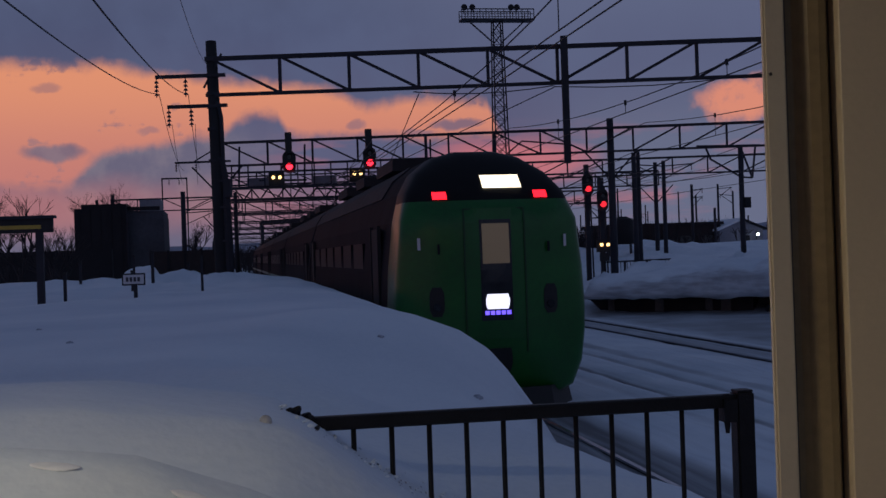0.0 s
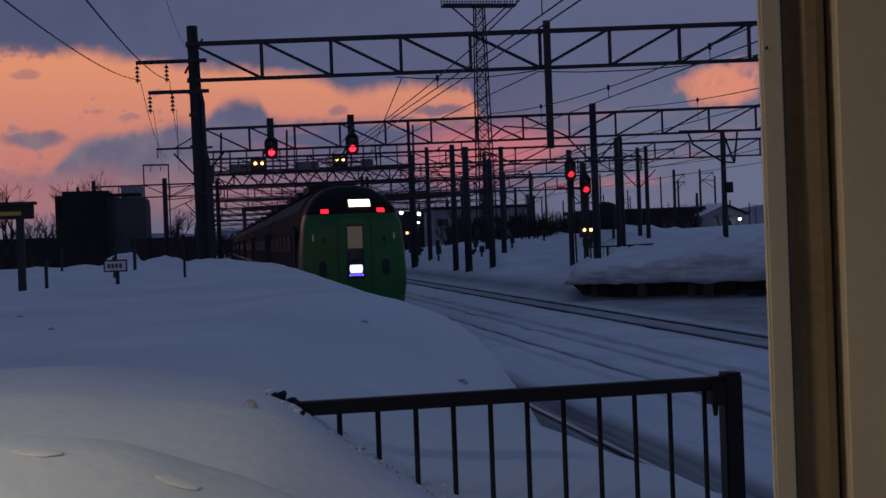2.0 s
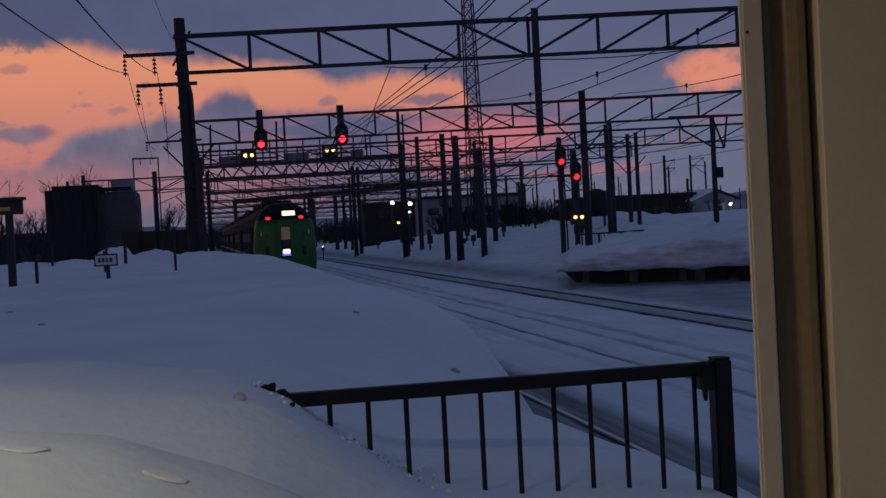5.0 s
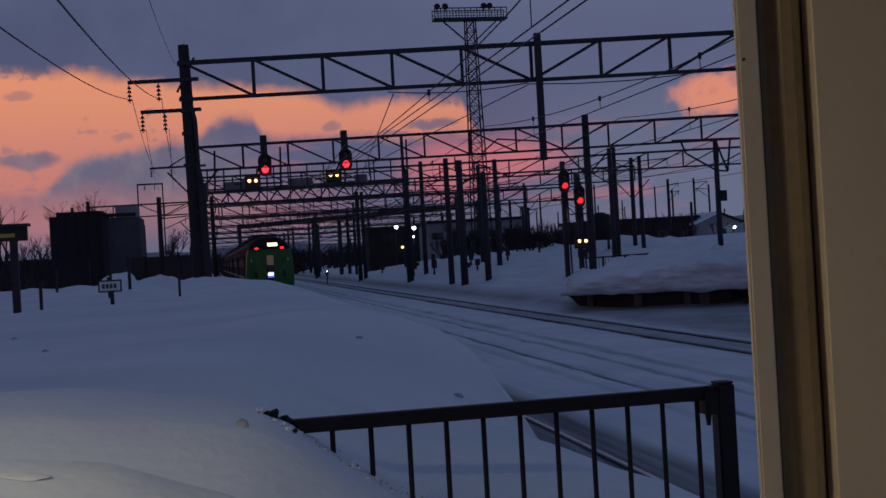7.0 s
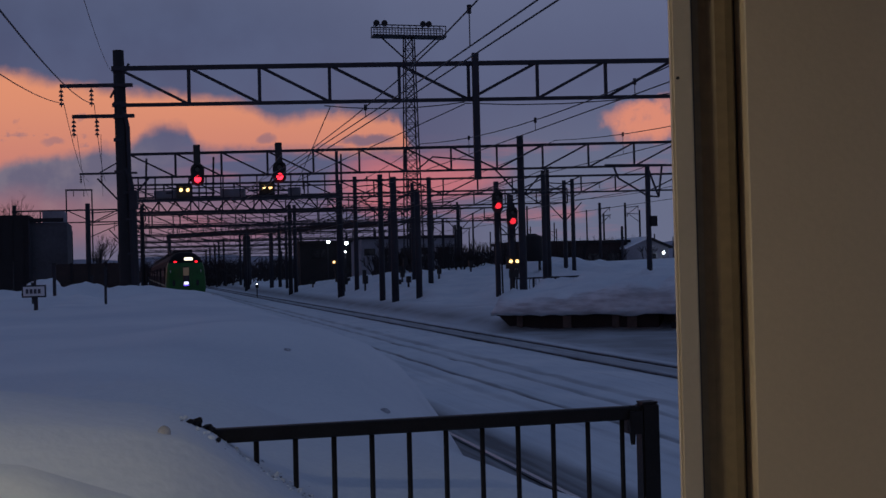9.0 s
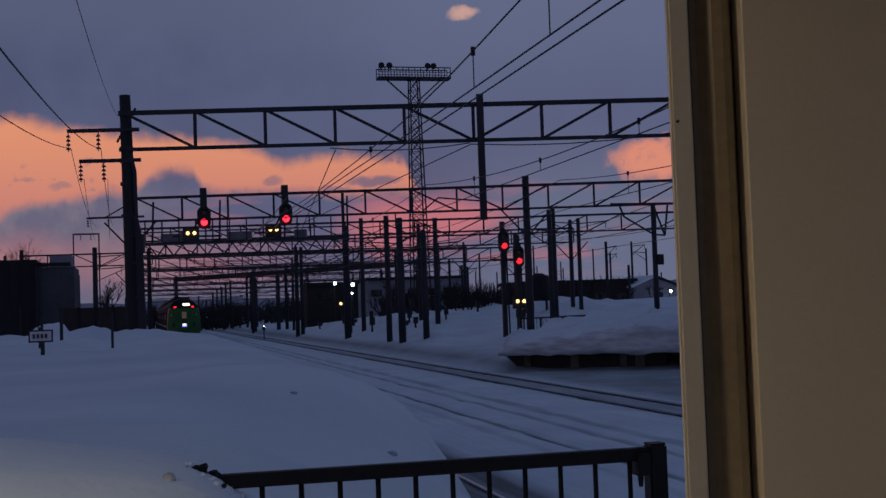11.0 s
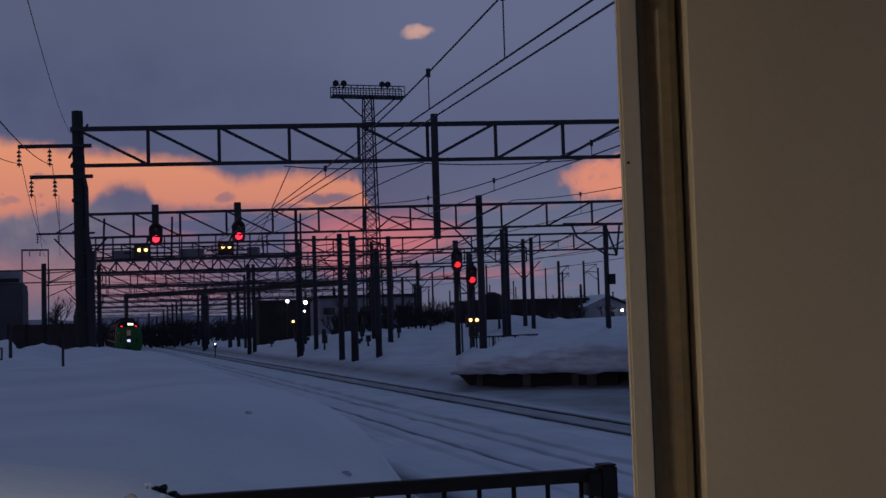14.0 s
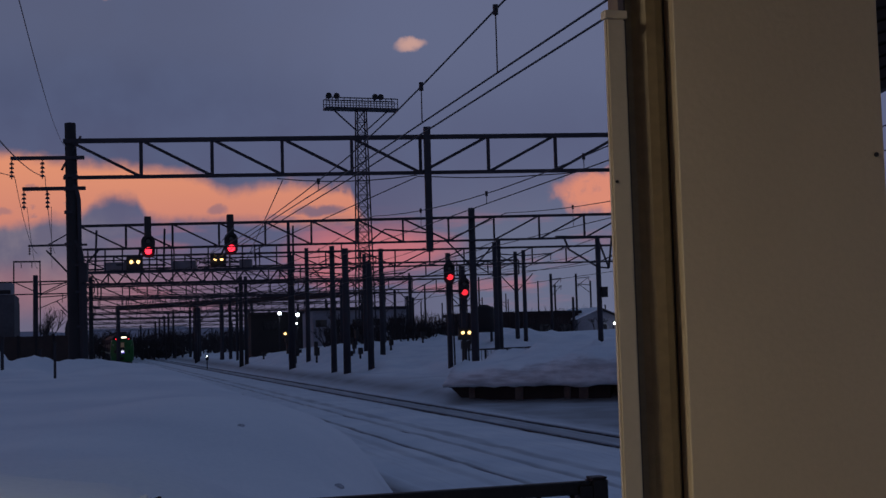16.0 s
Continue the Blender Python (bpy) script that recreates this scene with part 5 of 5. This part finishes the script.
def build_left_yard():
    s = thing("station_sign", pose(-2.70, 18.0, 1.75), "dark station board with a yellow stripe on a post", "sign")
    part("post", box(new_bm(), (0, 0, 0.45), (0.10, 0.10, 1.5)), STEEL, s)
    part("board", box(new_bm(), (-0.30, 0, 1.20), (0.98, 0.12, 0.20)), BLACK, s)
    part("hood", box(new_bm(), (-0.30, -0.02, 1.32), (1.06, 0.22, 0.04)), STEEL, s)
    part("stripe", box(new_bm(), (-0.36, -0.064, 1.18), (0.78, 0.008, 0.055)), YELLOW, s)
    b = thing("notice_board", pose(-1.34, 17, 1.8), "small white framed notice board on a short post", "sign")
    part("post", box(new_bm(), (0.02, 0.03, 0.05), (0.05, 0.05, 0.75)), STEEL, b)
    part("frame", box(new_bm(), (0, 0, 0.35), (0.31, 0.03, 0.165)), STEEL, b)
    part("face", box(new_bm(), (0, -0.018, 0.35), (0.27, 0.008, 0.125)), WHITE, b)
    bars(b, -0.085, 0.35, -0.024, 4, 0.035, 0.06, 0.016, INK)
    for x, y, h, w in ((-2.45, 18.6, 0.22, 0.045), (-1.75, 22.0, 0.2, 0.04), (-1.55, 24.5, 0.55, 0.06), (-2.1, 27.0, 0.5, 0.05), (-0.49, 19.8, 0.42, 0.04), (-1.05, 30.0, 0.3, 0.06), (-3.1, 26, 0.4, 0.05)):
        p = thing("marker_stake", pose(x, y, 1.7), "thin dark marker stake stuck in the snow", "stake", "stakes in the snow")
        part("stake", box(new_bm(), (0, 0, h / 2), (w, w, h + 0.7)), STEEL, p)
        part("stake_head", box(new_bm(), (0, -0.01, h + 0.33), (w * 1.3, w * 1.2, 0.04)), BLACK, p)
    # sheds
    h = thing("shed", pose(-9.03, 75, 0.4), "tall dark clad railway shed with a grey end bay", "building")
    part("dark_bay", box(new_bm(), (1.5, 2, 2.55), (3.0, 6, 5.5)), CLADDING, h)
    part("grey_bay", box(new_bm(), (4.05, 2.2, 2.45), (2.1, 5.5, 5.3)), GREYWALL, h)
    part("parapet", box(new_bm(), (1.7, 2, 5.42), (2.6, 5.8, 0.25)), CLADDING, h)
    part("roof_edge", box(new_bm(), (3.6, -0.6, 5.25), (2.6, 0.3, 0.22)), CLADDING, h)
    part("roof_tank", box(new_bm(), (4.2, 3, 5.55), (1.3, 2, 0.7)), PALEWALL, h)
    part("vent_pipe", rod(new_bm(), (0.9, 3, 5.2), (0.9, 3, 6.0), 0.09), STEEL, h)
    part("down_pipe", bar(new_bm(), (3.02, -1.05, 0.2), (3.02, -1.05, 5.2), 0.09), STEEL, h)
    for k in range(5):
        part("cladding_rib", bar(new_bm(), (0.3 + k * 0.6, -1.02, 0.2), (0.3 + k * 0.6, -1.02, 5.2), 0.05), CLADDING, h)
    w = thing("boundary_wall", pose(-4.2, 68, 0.6), "low dark brown boarded wall at the yard's edge", "wall")
    part("boards", box(new_bm(), (1.7, 0, 1.3), (3.8, 0.3, 2.2)), BROWN, w)
    for k in range(5):
        part("wall_post", box(new_bm(), (-0.1 + k * 0.9, -0.18, 1.3), (0.12, 0.1, 2.3)), CLADDING, w)
    w = thing("boundary_wall", pose(-14.6, 60, 0.6), "low dark brown boarded wall at the yard's edge", "wall")
    part("boards", box(new_bm(), (4.0, 0, 1.3), (10, 0.3, 2.4)), CLADDING, w)
    bm = new_bm()
    bmesh.ops.create_icosphere(bm, subdivisions=4, radius=1.0)
    for v in bm.verts:
        p = v.co
        e = 4.0
        k = (abs(p.x) ** e + abs(p.y) ** e + abs(p.z) ** e) ** (-1 / e)
        v.co = p * k * (1 + 0.06 * noise.noise(p * 2.0))
        v.co.x *= 0.72 - 0.10 * v.co.z
        v.co.y *= 1.2
        v.co.z = v.co.z * 0.62 + 0.12 * v.co.x
    d = finish("snow_covered_crate", bm, SNOW, True)
    d.location = (-3.62, 50, 1.62)
    tagged(d, "bulky crate buried under a smooth snow hump", "snow hump")


build_left_yard()

# ---- far side: fence, houses, lamps, small posts ----
def build_right_yard():
    f = thing("yard_fence", pose(18.72, 60, 0.75), "low dark pipe fence with pickets in the snow", "fence")
    part("top_rail", bar(new_bm(), (0, 0, 0.90), (4.6, -1.0, 0.98), 0.08), STEEL, f)
    for k in range(5):
        part("post", bar(new_bm(), (k * 1.1, -k * 0.24, -0.6), (k * 1.1, -k * 0.24, 0.92), 0.09), STEEL, f)
    for k in range(28):
        part("picket", bar(new_bm(), (0.16 * k + 0.1, -0.035 * k, -0.4), (0.16 * k + 0.1, -0.035 * k, 0.9), 0.022), STEEL, f)
    h = thing("house", pose(52.6, 120, 1.65), "far snowy-roofed gabled house with a dark wall", "house")
    bm = new_bm()
    sec = [(-2.4, 0), (2.4, 0), (2.4, 2.75), (0, 3.7), (-2.4, 2.75)]
    loft(bm, [[(x, y, z - 0.5) for x, z in sec] for y in (0, 8)])
    part("wall", bm, PALEWALL, h)
    for s in (-1, 1):
        sl = [(0, 3.22), (s * 2.75, 2.12), (s * 2.75, 2.32), (0, 3.44)]
        part("roof", loft(new_bm(), [[(x, y, z) for x, z in sl] for y in (-0.4, 8.4)]), ROOF if s > 0 else SNOW, h)
    part("window", box(new_bm(), (0.4, -0.03, 1.2), (1.0, 0.08, 0.8)), GLASS, h)
    b = thing("warehouse", pose(38.5, 122, 0.8), "long low dark warehouse behind the yard", "building")
    part("wall", box(new_bm(), (6.0, 3, 1.6), (12.5, 8, 4.2)), BRICKWALL, b)
    part("roof", box(new_bm(), (6.0, 3, 3.85), (13.0, 8.6, 0.3)), ROOF, b)
    for k in range(5):
        part("window", box(new_bm(), (1.2 + k * 2.4, -1.03, 2.2), (1.4, 0.08, 0.8)), GLASS, b)
    b = thing("warehouse", pose(25.0, 140, 1.7), "long low dark warehouse behind the yard", "building")
    part("wall", box(new_bm(), (6.0, 3, 1.9), (11.5, 8, 4.4)), PALEWALL, b)
    part("roof", box(new_bm(), (6.0, 3, 4.25), (12.0, 8.6, 0.35)), ROOF, b)
    for k in range(5):
        part("window", box(new_bm(), (1.2 + k * 2.2, -1.03, 2.6), (1.3, 0.08, 0.8)), GLASS, b)
    b = thing("signal_cabin", pose(17.2, 122, 0.6), "dark two-storey signal cabin with bright lamps", "building")
    part("wall", box(new_bm(), (1.3, 2, 2.1), (5.2, 4, 4.8)), CLADDING, b)
    part("roof", box(new_bm(), (1.3, 2, 4.6), (5.5, 4.6, 0.22)), ROOF, b)
    part("window", box(new_bm(), (0.6, -0.03, 3.4), (1.4, 0.08, 0.9)), GLASS, b)
    for x, z, r in ((18.32, 5.12, 0.17), (20.1, 4.95, 0.19), (20.0, 4.1, 0.10), (53.98, 3.32, 0.15)):
        l = thing("yard_lamp", pose(x, 119, z), "bright white yard lamp on a bracket", "lamp", "white lamps of the yard")
        bm = new_bm()
        bmesh.ops.create_uvsphere(bm, u_segments=12, v_segments=8, radius=r)
        part("bulb", bm, FLOOD, l, "glowing bulb", True)
        part("shade", rod(new_bm(), (0, 0, r * 0.8), (0, 0, r * 1.8), r * 1.3, r * 0.4, 12), BLACK, l)
        part("pole", bar(new_bm(), (0, 0.35, -z + 0.5), (0, 0.35, r * 1.6), 0.10), STEEL, l)
        part("bracket", bar(new_bm(), (0, 0.35, r * 1.6), (0, 0, r * 1.6), 0.06), STEEL, l)
    # a dark rounded water tank on legs and the boarded stock fence
    t = thing("water_tank", pose(26.5, 80, 1.0), "dark rounded water tank on short legs", "tank")
    part("tank", rod(new_bm(), (0, 0, 1.6), (0, 0, 3.3), 0.72, 0.68, 18), CLADDING, t, "", True)
    part("lid", rod(new_bm(), (0, 0, 3.3), (0, 0, 3.5), 0.66, 0.25, 18), CLADDING, t)
    for sx in (-0.5, 0.5):
        part("leg", bar(new_bm(), (sx, 0, -0.5), (sx, 0, 1.6), 0.14), STEEL, t)
    w = thing("freight_wagon", pose(31.1, 100, 1.6), "short dark rust-brown open freight wagon in a siding", "wagon")
    part("body", box(new_bm(), (2.7, 0, 1.75), (5.4, 2.6, 1.9)), BRICKWALL, w)
    for k in range(9):
        part("rib", box(new_bm(), (0.3 + k * 0.6, -1.33, 1.75), (0.12, 0.1, 1.9)), BROWN, w)
    part("underframe", box(new_bm(), (2.7, 0, 0.65), (5.2, 2.2, 0.3)), UNDER, w)
    for x in (1.2, 4.2):
        part("wheelset", rod(new_bm(), (x, -0.8, 0.35), (x, 0.8, 0.35), 0.42, None, 14), UNDER, w)
    rnd = random.Random(4)
    for k in range(26):
        x, y = rnd.uniform(14.5, 26), rnd.uniform(72, 128)
        p = thing("trackside_box", pose(x, y, ground_z(x, y) - 0.1), "small dark trackside relay box on a post in snow", "relay box", "boxes along the sidings")
        hh = rnd.uniform(0.5, 1.3)
        part("post", box(new_bm(), (0, 0.1, hh * 0.4), (0.12, 0.1, hh)), STEEL, p)
        part("box", box(new_bm(), (0, 0, hh * 0.75), (rnd.uniform(0.25, 0.5), 0.25, hh * 0.5)), BLACK, p)
    # small pale lamp low on the line
    l = thing("ground_lamp", pose(11.35, 120, 0.72), "small white ground lamp by the points", "lamp")
    part("case", box(new_bm(), (0, 0.1, 0.3), (0.3, 0.25, 0.5)), BLACK, l)
    part("post", box(new_bm(), (0, 0.1, -0.4), (0.1, 0.1, 0.95)), BLACK, l)
    part("lens", rod(new_bm(), (0, -0.03, 0.42), (0, -0.07, 0.42), 0.055, None, 12), FLOOD, l)


build_right_yard()

# ---- bare trees and far scrub ----
def twig_tree(bm, x, y, z, h, rnd, depth=4, r=0.10):
    def grow(p, d, ln, r, k):
        q = p + d * ln
        rod(bm, p, q, r, r * 0.62, 4 if k > 1 else 3)
        if k == 0:
            return
        for _ in range(3 if k > 1 else 4):
            nd = (d + Vector((rnd.uniform(-0.8, 0.8), rnd.uniform(-0.8, 0.8), rnd.uniform(-0.1, 0.6)))).normalized()
            grow(p.lerp(q, rnd.uniform(0.55, 1)), nd, ln * rnd.uniform(0.55, 0.8), r * 0.55, k - 1)
    grow(Vector((x, y, z)), Vector((rnd.uniform(-0.08, 0.08), 0, 1)).normalized(), h * 0.36, r, depth)


def build_trees():
    rnd = random.Random(11)
    for x, y, h in ((-9.6, 95, 9.5), (-8.6, 97, 8.6), (-7.6, 93, 8.8), (-8.2, 50, 5.2), (-7.2, 52, 5.0), (-9.4, 54, 5.6), (-6.4, 49, 4.2), (-3.2, 105, 6.5), (-2.2, 110, 6.2)):
        t = thing("bare_tree", pose(x, y, 0.8), "leafless winter tree with fine dark twigs", "tree", "bare trees")
        bm = new_bm()
        twig_tree(bm, 0, 0, -0.5, h, rnd, 5, 0.13)
        part("crown", bm, BARK, t)
        part("trunk", rod(new_bm(), (0, 0, -0.6), (0, 0, h * 0.3), 0.16, 0.10, 8), BARK, t)
    bm = new_bm()
    for k in range(600):
        y = rnd.uniform(195, 330)
        a = rnd.random()
        x = y * (0.0 + 0.435 * a)
        twig_tree(bm, x, y, 0.0, rnd.uniform(4.5, 7.5) * (1.0 if a < 0.62 else 1.25), rnd, 3, 0.16)
    for k in range(110):
        y = rnd.uniform(104, 150)
        twig_tree(bm, y * rnd.uniform(0.19, 0.44), y, 0.7, rnd.uniform(2.8, 4.8), rnd, 3, 0.12)
    for k in range(120):
        twig_tree(bm, rnd.uniform(20, 38), rnd.uniform(97, 106), 1.2, rnd.uniform(2.6, 4.4), rnd, 3, 0.10)
    for k in range(150):
        y = rnd.uniform(150, 230)
        twig_tree(bm, y * rnd.uniform(-0.16, 0.0), y, 0.0, rnd.uniform(3.5, 5.5), rnd, 3, 0.14)
    tagged(finish("far_scrub", bm, BARK), "far belt of dark leafless scrub along the yard", "scrub", kind="stuff")
    bm = new_bm()
    for k in range(300):
        y = rnd.uniform(205, 335)
        x = y * (0.0 + 0.43 * rnd.random())
        for _ in range(26):
            p = Vector((x + rnd.gauss(0, 1.6), y + rnd.gauss(0, 1.6), abs(rnd.gauss(1.4, 1.1))))
            d = Vector((rnd.uniform(-1, 1), rnd.uniform(-1, 1), rnd.uniform(0.2, 1.2))).normalized()
            rod(bm, p, p + d * rnd.uniform(0.7, 1.6), 0.16, 0.04, 3)
    tagged(finish("far_undergrowth", bm, BARK), "far dark undergrowth at the foot of the scrub", "scrub", kind="stuff")
    # low hills under the clouds
    bm = new_bm()
    prev = None
    for k in range(90):
        a = radians(-50 + k * 1.2)
        h = 30 + 26 * noise.noise((k * 0.13, 0.3, 0)) + 10 * noise.noise((k * 0.5, 2, 0)) + (38 if 58 < k < 75 else 0) * math.sin((k - 58) / 17 * math.pi)
        lo, hi = bm.verts.new((2600 * math.sin(a), 2600 * math.cos(a), -8)), bm.verts.new((3100 * math.sin(a), 3100 * math.cos(a), max(6, h)))
        if prev:
            bm.faces.new((prev[0], lo, hi, prev[1]))
        prev = (lo, hi)
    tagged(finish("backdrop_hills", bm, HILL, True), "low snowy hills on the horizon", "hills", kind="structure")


build_trees()


def motions():
    rows = [
        (0, 3.85, 17.7),
        (1, 3.80, 25.4),
        (2, 3.78, 33.3),
        (3, 3.76, 41.3),
        (4, 3.75, 49.5),
        (5, 3.73, 58.0),
        (6, 3.70, 66.5),
        (7, 3.65, 75.3),
        (8, 3.59, 84.3),
        (9, 3.54, 93.4),
        (10, 3.50, 102.7),
        (11, 3.48, 112.2),
        (12, 3.51, 121.9),
        (13, 3.60, 131.7),
        (14, 3.80, 141.7),
        (15, 4.12, 151.9),
        (16, 4.61, 162.3),
    ]
    walk(TRAIN, [(t, pose(x, y, RAIL_Z)) for t, x, y in rows])


motions()
